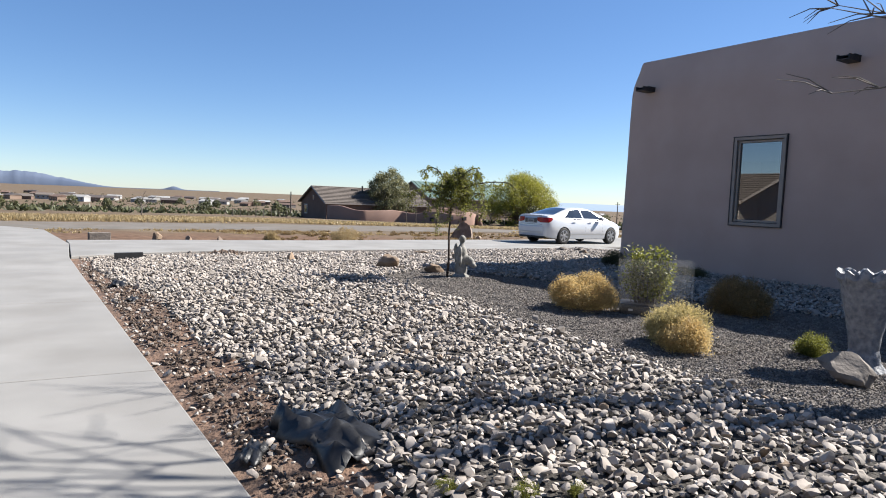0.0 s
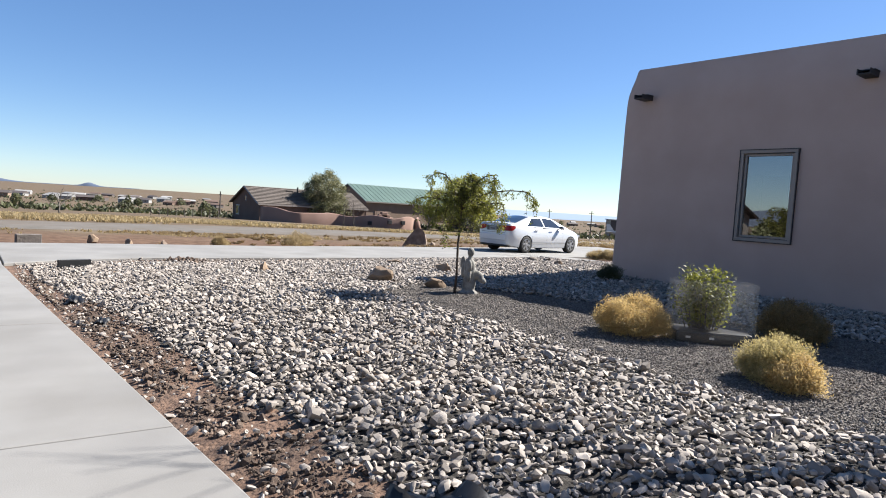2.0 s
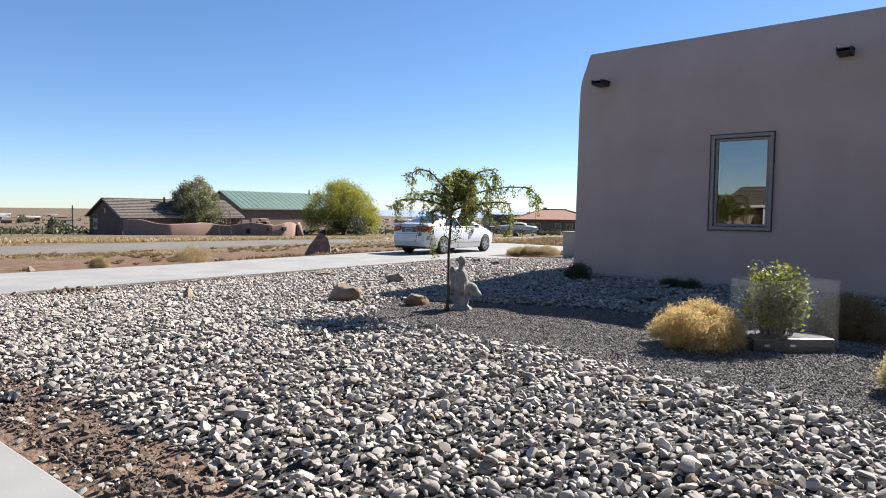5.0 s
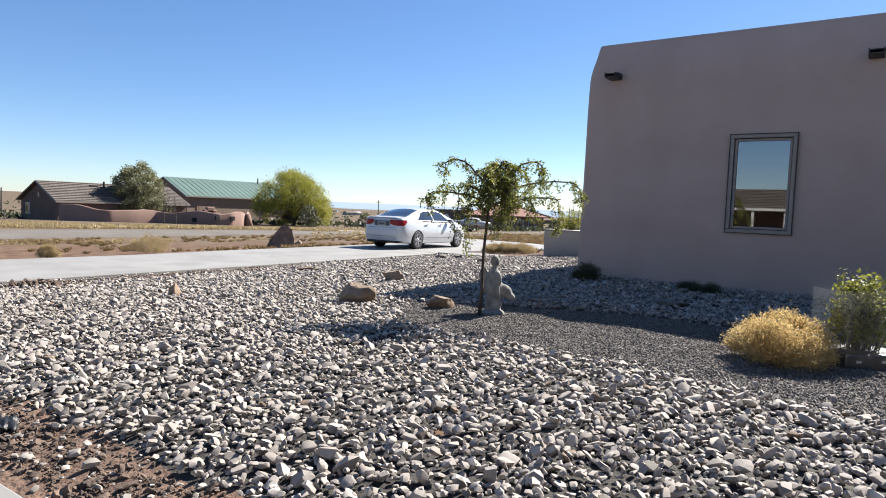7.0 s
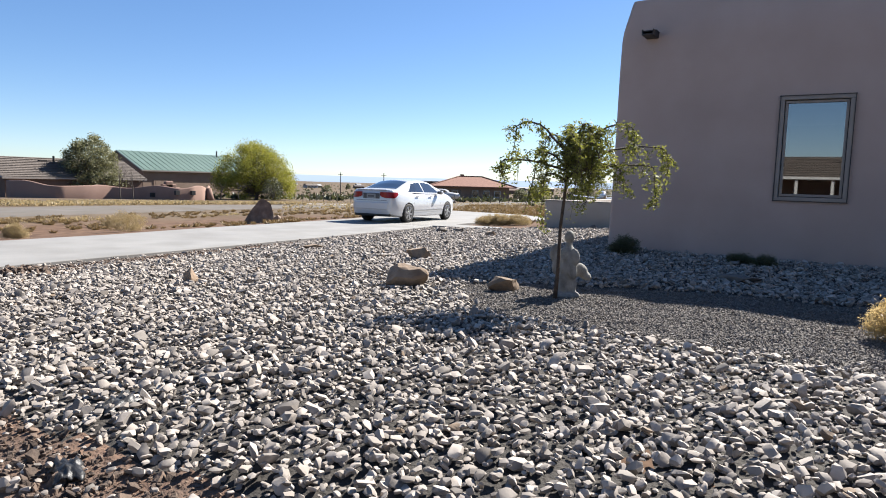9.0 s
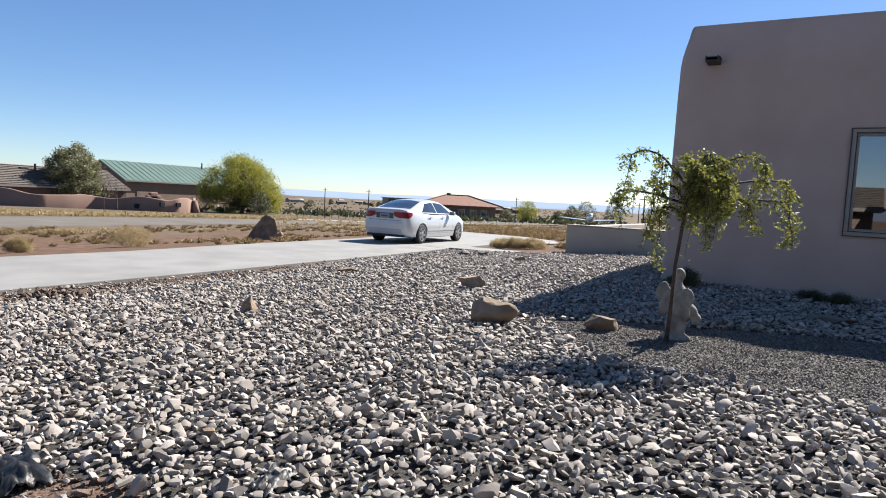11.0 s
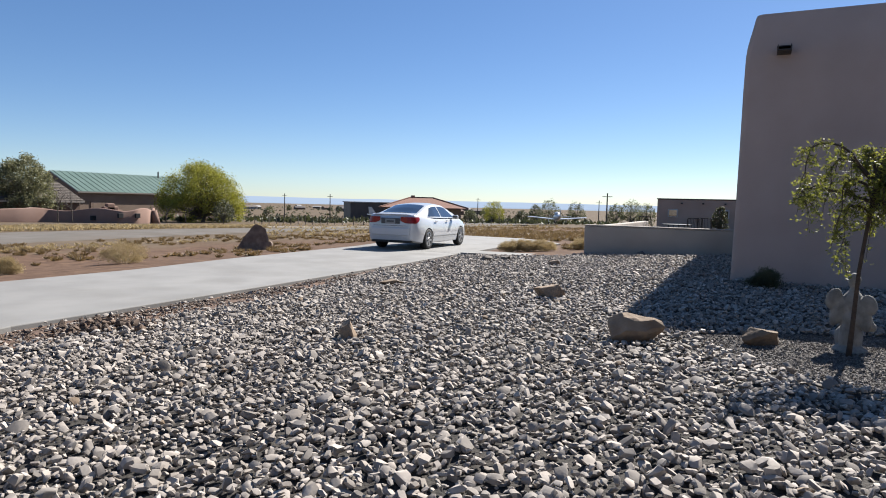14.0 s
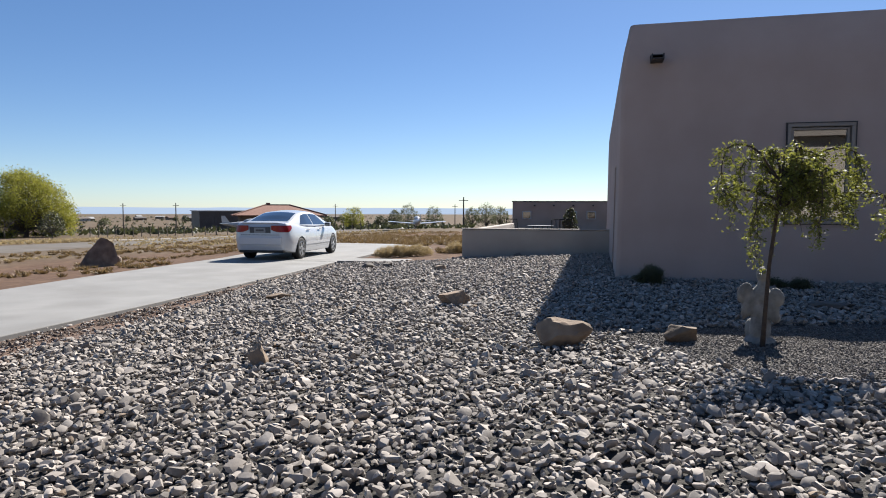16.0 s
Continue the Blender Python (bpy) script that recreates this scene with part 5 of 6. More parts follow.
for az, d, h, sd in ((63.5, 90.0, 5.2, 31), (62.6, 89.0, 5.0, 32), (54.6, 98.0, 3.4, 33), (56.0, 100.0, 3.0, 34)):
    x, y = from_eye(*E6, az, d)
    bare_tree(x, y, h, sd, "leafless grey shrub against the adobe wall", 0.45, 3, 0.07)
E0, E16 = (0.92, 0.39), (-0.14, 9.5)
x, y = from_eye(*E0, 86.9, 78)
bare_tree(x, y, 3.4, 36, "leafless shrub standing alone on the plain", 0.7, 3, 0.09)

# red-tiled house, metal hangar, flat-roofed adobe house
E9 = (0.05, 6.03)
x, y = 115.0, 83.0
red = empty("red_tiled_house", Matrix.Translation((x, y, 0)) @ Matrix.Rotation(radians(-52), 4, "Z"), "tan house with a hipped red tile roof", "house")
bm = bmesh.new()
box(bm, (0, 0, -1.9), (15.3, 11.1, 4.4))
obj("wall", bm, TANWALL, red)


def hip(parent, cx, cy, cz, lx, ly, h, ridge, material):
    bm = bmesh.new()
    lo = [bm.verts.new((cx + sx * lx / 2, cy + sy * ly / 2, cz)) for sx, sy in ((-1, -1), (1, -1), (1, 1), (-1, 1))]
    under = [bm.verts.new((v.co.x, v.co.y, cz - 0.2)) for v in lo]
    a, b = bm.verts.new((cx - ridge / 2, cy, cz + h)), bm.verts.new((cx + ridge / 2, cy, cz + h))
    for f_ in ((lo[0], lo[1], b, a), (lo[1], lo[2], b), (lo[2], lo[3], a, b), (lo[3], lo[0], a), under):
        bm.faces.new(f_)
    for k in range(4):
        bm.faces.new((lo[k], lo[(k + 1) % 4], under[(k + 1) % 4], under[k]))
    bmesh.ops.recalc_face_normals(bm, faces=bm.faces)
    rf = obj("roof", bm, material, parent, "hipped clay tile roof")
    for p, q in (((cx - lx / 2, cy - ly / 2, cz), (cx - ridge / 2, cy, cz + h)), ((cx + lx / 2, cy - ly / 2, cz), (cx + ridge / 2, cy, cz + h)),
                 ((cx - ridge / 2, cy, cz + h), (cx + ridge / 2, cy, cz + h))):
        obj("ridge_tiles", tube(bmesh.new(), [Vector(p) + Vector((0, 0, 0.05)), Vector(q) + Vector((0, 0, 0.05))], [0.14, 0.14], 6), material, rf)


hip(red, 0, 0, up(0.5, 1.23), 18.0, 13.6, 2.03, 4.9, TILEROOF)
for wx in (-5.7, -3.6, 0.6, 3.0, 5.2):
    opening(red, (wx, -5.58, -1.25), (1.35, 0.1, 1.5))
obj("chimney", bbox((-1.8, 1.2, 2.25), (0.8, 0.8, 1.1), bevel=0.05), TANWALL, red)
x, y = from_eye(*E16, 38.9, 180)
hang = empty("metal_hangar", Matrix.Translation((x, y, 0)) @ Matrix.Rotation(radians(-45), 4, "Z"), "long brown-grey metal hangar with a white roof", "hangar")
obj("wall", bbox((12, 10, -2.4), (24, 20, 6.6)), GREYMETAL, hang)
obj("roof", bbox((12, 10, 1.0), (24.8, 20.8, 0.24)), TRIM, hang, "flat white roof")
obj("door", bbox((17.5, -0.05, -3.0), (5.6, 0.1, 5.0)), GREYTRIM, hang)
for k in range(22):
    obj("siding_rib", bbox((0.6 + k * 1.06, -0.03, -2.4), (0.08, 0.08, 6.4)), GREYMETAL, hang)
tan = empty("flat_roofed_house", Matrix.Translation((73.6, 25.1, 0)) @ Matrix.Rotation(radians(-94.5 + 9), 4, "Z"), "flat-roofed brown adobe house with small windows", "house")
bm = bmesh.new()
box(bm, (9, 5, 0.0), (18, 10, 4.8), bevel=0.15)
obj("wall", bm, PALETAN, tan, smooth=False)
obj("parapet", bbox((9, 5, 2.42), (18.1, 10.1, 0.12), bevel=0.03), CANALE, tan, "dark parapet cap")
for wx in (1.7, 6.9, 9.0):
    opening(tan, (wx, -0.03, 0.85), (1.05, 0.12, 0.9))
for wx in (2.6, 4.8, 7.0, 9.2):
    obj("scupper", bbox((wx, -0.12, 1.95), (0.2, 0.35, 0.16)), CANALE, tan)


def aircraft(x, y, rz):
    """A small white low-wing propeller aircraft."""
    z0 = ground_z(x, y)
    th = empty("light_aircraft", Matrix.Translation((x, y, z0)) @ Matrix.Rotation(radians(rz), 4, "Z"), "small white low-wing propeller aircraft on the dirt strip", "aircraft", "parked aircraft")
    bm = bmesh.new()
    secs = [(-3.6, 0.08, 0.10, 1.35), (-2.4, 0.22, 0.28, 1.28), (-1.2, 0.42, 0.50, 1.2), (0.0, 0.55, 0.62, 1.15), (1.2, 0.54, 0.58, 1.12), (2.2, 0.45, 0.46, 1.1), (2.9, 0.34, 0.36, 1.1), (3.2, 0.12, 0.14, 1.1)]
    rw = []
    for sx, w, hh, cz in secs:
        rw.append([bm.verts.new((sx, w * math.cos(a * math.tau / 14), cz + hh * math.sin(a * math.tau / 14))) for a in range(14)])
    for r0, r1 in zip(rw, rw[1:]):
        for k in range(14):
            bm.faces.new((r0[k], r0[(k + 1) % 14], r1[(k + 1) % 14], r1[k]))
    bm.faces.new(rw[0])
    bm.faces.new(rw[-1])
    bmesh.ops.recalc_face_normals(bm, faces=bm.faces)
    obj("fuselage", bm, PLANEPAINT, th, smooth=True)
    bm = bmesh.new()
    bmesh.ops.create_uvsphere(bm, u_segments=16, v_segments=10, radius=1, matrix=Matrix.Translation((0.3, 0, 1.62)) @ Matrix.Diagonal((1.3, 0.48, 0.45, 1)))
    obj("cabin", bm, PLANEPAINT, th, smooth=True)
    for sd in (1, -1):
        obj("cabin_window", bbox((0.4, sd * 0.42, 1.75), (1.2, 0.1, 0.26), bevel=0.04), CARGLASS, th)
        bm = bmesh.new()
        v = [bm.verts.new(p) for p in ((1.2, sd * 0.4, 0.82), (-0.5, sd * 0.4, 0.80), (-0.3, sd * 4.7, 1.18), (0.8, sd * 4.7, 1.20), (1.2, sd * 0.4, 0.98), (-0.5, sd * 0.4, 0.9), (-0.3, sd * 4.7, 1.22), (0.8, sd * 4.7, 1.28))]
        for f_ in ((0, 1, 2, 3), (4, 5, 6, 7), (0, 1, 5, 4), (1, 2, 6, 5), (2, 3, 7, 6), (3, 0, 4, 7)):
            bm.faces.new([v[i] for i in f_])
        bmesh.ops.recalc_face_normals(bm, faces=bm.faces)
        obj("wing", bm, PLANEPAINT, th)
        obj("tailplane", bbox((-3.4, sd * 0.85, 1.4), (0.75, 1.6, 0.07), bevel=0.03), PLANEPAINT, th)
        gw = obj("wheel", lathe(bmesh.new(), [(0.21, -0.07), (0.22, 0), (0.21, 0.07)], 16, "Y", Matrix.Translation((-0.1, sd * 1.4, 0.21))), RUBBER, th)
        obj("strut", tube(bmesh.new(), [(-0.1, sd * 1.4, 0.3), (-0.05, sd * 1.4, 0.95)], [0.06, 0.08], 6), PLANEPAINT, gw)
    gw = obj("wheel", lathe(bmesh.new(), [(0.18, -0.06), (0.19, 0), (0.18, 0.06)], 16, "Y", Matrix.Translation((2.4, 0, 0.19))), RUBBER, th)
    obj("strut", tube(bmesh.new(), [(2.4, 0, 0.2), (2.4, 0, 0.9)], [0.05, 0.06], 6), PLANEPAINT, gw)
    bm = bmesh.new()
    v = [bm.verts.new(p) for p in ((-3.7, -0.04, 1.3), (-2.6, -0.04, 1.4), (-3.35, -0.04, 2.45), (-3.8, -0.04, 2.45), (-3.7, 0.04, 1.3), (-2.6, 0.04, 1.4), (-3.35, 0.04, 2.45), (-3.8, 0.04, 2.45))]
    for f_ in ((0, 1, 2, 3), (4, 5, 6, 7), (0, 1, 5, 4), (1, 2, 6, 5), (2, 3, 7, 6), (3, 0, 4, 7)):
        bm.faces.new([v[i] for i in f_])
    bmesh.ops.recalc_face_normals(bm, faces=bm.faces)
    obj("fin", bm, PLANEPAINT, th, "swept tail fin")
    obj("propeller", bbox((3.27, 0, 1.1), (0.05, 0.12, 1.8), bevel=0.02), BLACK, th)


aircraft(*from_eye(*E16, 20.4, 104), 28)
aircraft(*from_eye(0.22, 2.6, 38.4, 94), -44)

# trees, poles and fences on the plain
for az, d, h, w, m_, sd in ((26.06, 112, 4.1, 4.3, YLEAF, 51), (21.2, 150, 6.0, 5.2, GLEAF, 52), (22.4, 146, 4.4, 3.2, GLEAF, 53), (18.9, 150, 5.2, 4.4, GLEAF, 54), (15.5, 140, 4.6, 4.0, GLEAF, 55),
                            (14.2, 138, 5.4, 5.0, GLEAF, 56), (13.0, 142, 5.0, 4.6, GLEAF, 57), (6.9, 62, 2.6, 1.5, DLEAF, 58), (28.2, 150, 3, 3.6, GLEAF, 60), (23.6, 160, 3, 4.0, DLEAF, 61)):
    x, y = from_eye(*E16, az, d)
    leafy_tree("plain_tree", x, y, h, w, m_, "hazy %s tree far out on the plain" % ("yellow-green" if m_ is YLEAF else "thin grey-green"), sd, 2600, 0.13 if d > 100 else 0.08, 0.12, 0.12, stems=8)


def patio():
    """The courtyard's paving with two iron chairs and a table."""
    slab("pavement_patio", [(17.1, 9.4), (30.5, 10.2), (30.5, 15.0), (16.95, 14.1)], lambda x, y: 0.02 + 0.004 * (x - 17), CONCRETE, "pale concrete courtyard floor")
    iron = mat("dark_wrought_iron", (0.025, 0.022, 0.02), (0.05, 0.045, 0.04), 8, 0.5, 0.1, metal=0.5)

    def chair(x, y, rz):
        th = empty("patio_chair", Matrix.Translation((x, y, 0.05)) @ Matrix.Rotation(radians(rz), 4, "Z"), "dark wrought iron patio chair in the courtyard", "chair", "chairs in the courtyard")
        for sx in (-0.26, 0.26):
            obj("leg", tube(bmesh.new(), [(sx, -0.25, 0), (sx, -0.25, 0.62), (sx, 0.22, 0.64)], [0.016] * 3, 6), iron, th)
            obj("back_post", tube(bmesh.new(), [(sx, 0.28, 0), (sx, 0.22, 0.45), (sx, 0.30, 1.0)], [0.016] * 3, 6), iron, th)
        obj("seat", bbox((0, 0, 0.42), (0.52, 0.5, 0.04), bevel=0.012), iron, th)
        obj("top_rail", tube(bmesh.new(), [(-0.26, 0.3, 1.0), (0.26, 0.3, 1.0)], [0.018] * 2, 6), iron, th)
        for k in range(9):
            sx = -0.22 + k * 0.055
            obj("back_slat", tube(bmesh.new(), [(sx, 0.22, 0.45), (sx, 0.30, 1.0)], [0.007] * 2, 4), iron, th)
    chair(*from_eye(*E16, 11.8, 26.5), 70)
    chair(*from_eye(*E16, 8.2, 25.5), 110)
    chair(*from_eye(*E16, 7.2, 26.5), 80)
    x, y = from_eye(*E16, 9.6, 26.8)
    th = empty("patio_table", Matrix.Translation((x, y, 0.05)), "round dark iron patio table in the courtyard", "table")
    obj("tabletop", lathe(bmesh.new(), [(0.55, 0.70), (0.56, 0.715), (0.55, 0.73)], 28), iron, th)
    for k in range(4):
        a = k * math.pi / 2 + 0.5
        obj("leg", tube(bmesh.new(), [(0.42 * math.cos(a), 0.42 * math.sin(a), 0), (0.3 * math.cos(a), 0.3 * math.sin(a), 0.7)], [0.018] * 2, 6), iron, th)


patio()


def pole(x, y, h, label="tall wooden utility pole with a crossarm"):
    th = empty("utility_pole", Matrix.Translation((x, y, ground_z(x, y) - 0.3)), label, "pole", "poles on the plain")
    obj("post", tube(bmesh.new(), [(0, 0, 0), (0, 0, h)], [0.17, 0.12], 8), WOODPOST, th)
    obj("crossarm", bbox((0, 0, h - 0.7), (0.12, 2.0, 0.12)), WOODPOST, th)


for e, az, d, h in ((E16, 16.25, 132, 6.6), (E0, 75.1, 150, 5.6), (E16, 44.6, 210, 8.0), (E16, 40.7, 190, 7.6), (E16, 17.0, 210, 7.4), (E16, 27.6, 240, 8.0)):
    pole(*from_eye(*e, az, d), h)


def wire_fence(p, q, n_, label):
    th = empty("wire_fence", Matrix.Identity(4), label, "fence")
    tops = []
    for k in range(n_ + 1):
        t = k / n_
        x, y = p[0] + (q[0] - p[0]) * t, p[1] + (q[1] - p[1]) * t
        z = ground_z(x, y)
        obj("post", tube(bmesh.new(), [(x, y, z - 0.3), (x, y, z + 1.25)], [0.06, 0.05], 5), WOODPOST, th)
        tops.append((x, y, z))
    for hz in (0.45, 0.85, 1.2):
        obj("wire", tube(bmesh.new(), [(x, y, z + hz) for x, y, z in tops], [0.012] * len(tops), 3), CANALE, th)


wire_fence(from_eye(*E16, 47, 92), from_eye(*E16, 39.5, 88), 12, "thin wire fence on weathered posts")
wire_fence(from_eye(*E16, 38.5, 86), from_eye(*E16, 24.0, 96), 18, "thin wire fence on weathered posts")
wire_fence(from_eye(*E0, 80.5, 96), from_eye(*E0, 75.4, 92), 8, "thin wire fence beside the brown house")

# the far settlement
rr = random.Random(77)


def far_house(x, y, w, d, h, rz, wall, roof):
    z = ground_z(x, y)
    th = empty("far_house", Matrix.Translation((x, y, z)) @ Matrix.Rotation(rz, 4, "Z"), "small %s house far off on the plain" % ("pale" if wall is PALE else "brown"), "house", "far settlement")
    obj("wall", bbox((0, 0, h / 2 - 0.3), (w, d, h + 0.6)), wall, th)
    bm = bmesh.new()
    v = [bm.verts.new(p) for p in ((-w * 0.53, -d * 0.56, h), (w * 0.53, -d * 0.56, h), (w * 0.53, d * 0.56, h), (-w * 0.53, d * 0.56, h), (-w * 0.53, 0, h + d * 0.2), (w * 0.53, 0, h + d * 0.2))]
    for f_ in ((0, 1, 5, 4), (2, 3, 4, 5), (0, 4, 3), (1, 2, 5), (3, 2, 1, 0)):
        bm.faces.new([v[i] for i in f_])
    bmesh.ops.recalc_face_normals(bm, faces=bm.faces)
    obj("roof", bm, roof, th)
    for k in range(3):
        obj("window", bbox((-w * 0.3 + k * w * 0.3, -d / 2 - 0.02, h * 0.55), (w * 0.1, 0.1, h * 0.32)), CARGLASS, th)


for k in range(84):
    if k < 52:
        az, d = rr.uniform(75.5, 97), rr.choice((rr.uniform(300, 360), rr.uniform(320, 480), rr.uniform(450, 700)))
        e = E0
    else:
        az, d = rr.uniform(26, 49), rr.uniform(290, 600)
        e = E16
    x, y = from_eye(*e, az, d)
    wl = rr.choice((PALE, PALE, TANWALL, BROWNWALL, GREYMETAL))
    far_house(x, y, rr.uniform(3.5, 9.5), rr.uniform(3.5, 5.5), rr.uniform(1.2, 2.1), rr.uniform(-0.9, 0.3) - 0.3, wl, rr.choice((SHINGLE, GREYMETAL, PALE, PALE, BROWNWALL)))
for k in range(22):
    az, d = (rr.uniform(75, 97), rr.uniform(150, 400)) if k < 13 else (rr.uniform(26, 49), rr.uniform(170, 400))
    x, y = from_eye(*(E0 if k < 13 else E16), az, d)
    leafy_tree("plain_tree", x, y, rr.uniform(2.2, 4.0), rr.uniform(2.5, 5), rr.choice((DLEAF, GLEAF, GLEAF)), "hazy dull green tree among the far houses", 200 + k, 420, 0.34, 0.12, 0.08, stems=3)


def mountains():
    """A low range on the horizon, its blue haze put into the colour."""
    v, fcs = [], []
    n_ = 150
    for i in range(n_ + 1):
        az = 81 + 27 * i / n_
        el = 0.95 * sstep(88.3, 95.5, az) * (1 + 0.16 * noise.noise((az * 0.9, 1, 0)) + 0.14 * noise.noise((az * 2.7, 2, 0)) + 0.05 * noise.noise((az * 8, 3, 0))) + 0.26 * math.exp(-((az - 84.55) / 0.55) ** 2) + 0.03
        x, y = from_eye(*E0, az, 4450)
        x2, y2 = from_eye(*E0, az, 4560)
        v += [(x, y, -30), (x, y, 1.4 + 4450 * math.tan(radians(el)) * 0.55), (x2, y2, 1.4 + 4560 * math.tan(radians(el)))]
    for i in range(n_):
        for k in range(2):
            a = i * 3 + k
            fcs.append((a, a + 3, a + 4, a + 1))
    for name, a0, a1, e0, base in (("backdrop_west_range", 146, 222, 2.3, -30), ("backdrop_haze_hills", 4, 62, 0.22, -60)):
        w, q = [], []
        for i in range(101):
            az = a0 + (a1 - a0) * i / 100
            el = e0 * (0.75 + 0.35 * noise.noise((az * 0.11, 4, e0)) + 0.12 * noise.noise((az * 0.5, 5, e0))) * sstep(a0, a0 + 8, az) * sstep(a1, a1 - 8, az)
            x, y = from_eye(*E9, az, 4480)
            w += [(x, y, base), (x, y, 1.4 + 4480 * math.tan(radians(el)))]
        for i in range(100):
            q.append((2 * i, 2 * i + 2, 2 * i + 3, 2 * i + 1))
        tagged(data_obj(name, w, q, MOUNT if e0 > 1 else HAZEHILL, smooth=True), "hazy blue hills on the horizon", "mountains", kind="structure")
    tagged(data_obj("backdrop_mountains", v, fcs, MOUNT, smooth=True), "low haze-blue mountain range on the horizon", "mountains", kind="structure")


mountains()

# across the street, mirrored in the windows of the house
WIN = (10.6, 7.2)
x, y = from_eye(*WIN, 151.5, 36)
across = gabled("tan_gabled_house", x, y, 98, 13, 9, 2.2, 4.1, LOWWALL, SHINGLE, "tan house with a low gable roof across the street")
opening(across, (4.0, -0.03, 1.0), (1.4, 0.1, 1.2))
x, y = from_eye(*WIN, 161.5, 27)
leafy_tree("shade_tree", x, y, 1.9, 3.4, GLEAF, "low dense tree across the street", 91, 2600, 0.14, 0.15, 0.08)
x, y = from_eye(*WIN, 188, 33)
porch = gabled("porch_house", x, y, 98, 12, 8, 2.1, 3.3, TANWALL, SHINGLE, "tan house with a pale porch across the street")
for k in range(5):
    obj("porch_post", bbox((2 + k * 1.8, -1.6, 0.6), (0.16, 0.16, 2.8), bevel=0.02), TRIM, porch)
obj("porch_roof", bbox((5.6, -0.8, 2.05), (9.0, 2.0, 0.14)), TRIM, porch)
gabled("cream_stucco_house", -7.6, -9.5, 98, 13, 9, 4.7, 5.6, LOWWALL, SHINGLE, "cream stucco house on the far side of the walk")
for az, d, sd in ((166, 60, 95), (171, 55, 96), (176, 62, 97), (195, 50, 98)):
    x, y = from_eye(*WIN, az, d)
    leafy_tree("shade_tree", x, y, 2.9, 6.0, DLEAF, "dark green tree across the street", sd, 1200, 0.25, 0.15, 0.08, stems=3)

# ---------------------------------------------------------------- dry grass and brush on the plain


def grass_field(name, spots, h, w, blades, material, label, seed, lean=0.5):
    """Tufts of dry blades, one object for a whole field."""
    rg = np.random.default_rng(seed)
    base = np.repeat(np.array([(x, y, ground_z(x, y)) for x, y, _ in spots]), blades, axis=0)
    sc = np.repeat(np.array([s for _, _, s in spots]), blades)
    n_ = len(base)
    out = rand_dirs(rg, n_) * np.array((lean, lean, 0.25)) + np.array((0, 0, 1.0)) * rg.uniform(0.35, 1.0, n_)[:, None]
    out /= np.linalg.norm(out, axis=1)[:, None]
    ln = (h * sc * rg.uniform(0.5, 1.1, n_))[:, None]
    off = rg.normal(size=(n_, 3)) * np.array((0.22, 0.22, 0)) * (sc * h)[:, None]
    u = np.cross(out, rand_dirs(rg, n_))
    u /= np.linalg.norm(u, axis=1)[:, None]
    ob = quads(name, base + off + out * ln * 0.5, u * w * sc[:, None], out * ln * 0.5, material)
    return tagged(ob, label, "grass", kind="stuff")


def scatter(rr_, n_, fn, ok):
    out = []
    while len(out) < n_:
        x, y = fn()
        if ok(x, y):
            out.append((x, y, rr_.uniform(0.6, 1.25)))
    return out


def road_lo(x):
    return 33.2 + 0.16 * x


def road_hi(x):
    return 41.5 + 0.24 * x


r6 = random.Random(6)
sp = scatter(r6, 900, lambda: (r6.uniform(5, 46), r6.uniform(20.5, 39)), lambda x, y: far_y(x) + 0.5 < y < road_lo(x) - 0.4 and noise.noise((x * 0.25, y * 0.35, 1)) > -0.02 + (0.2 if x < 11 else 0) and not (24 > x > 15 and y < 24.5) and math.hypot(x - 16.3, y - 26.9) > 1.0)
grass_field("dry_brush_clumps", sp, 0.17, 0.012, 60, FIELD, "low clumps of dry brown brush beside the driveway", 1, 1.1)
sp = scatter(r6, 6500, lambda: from_eye(*E0, r6.uniform(52, 112), r6.uniform(40, 100)), lambda x, y: road_hi(x) + 0.8 < y < road_hi(x) + 26 and noise.noise((x * 0.08, y * 0.12, 3)) > -0.3 and (y < 62 or x < 22))
grass_field("straw_grass", sp, 0.27, 0.03, 14, GRASS, "straw-coloured dry grass beyond the dirt road", 2)
sp = scatter(r6, 900, lambda: (r6.uniform(-25, 30), r6.uniform(24, 34)), lambda x, y: road_lo(x) - 3.5 < y < road_lo(x) - 0.3 and noise.noise((x * 0.2, y * 0.3, 5)) > -0.1)
grass_field("straw_grass", sp, 0.12, 0.012, 16, GRASS, "short dry grass along the dirt road", 3)
sp = scatter(r6, 1500, lambda: from_eye(*E16, r6.uniform(8, 31), r6.uniform(21, 62)), lambda x, y: x > 19.0 and (y < near_y(x) - 1.2 or x > 27) and not (15 < x < 27 and y < 14.3) and noise.noise((x * 0.3, y * 0.3, 8)) > -0.35)
grass_field("golden_brush_field", sp, 0.27, 0.018, 60, FIELD, "field of golden-brown dry brush behind the courtyard", 4, 1.2)
sp = scatter(r6, 1200, lambda: from_eye(*E16, r6.uniform(20, 47), r6.uniform(36, 90)), lambda x, y: y > 26 and x > 24)
grass_field("straw_grass", sp, 0.16, 0.03, 12, GRASS, "thin straw grass on the open plain", 5)
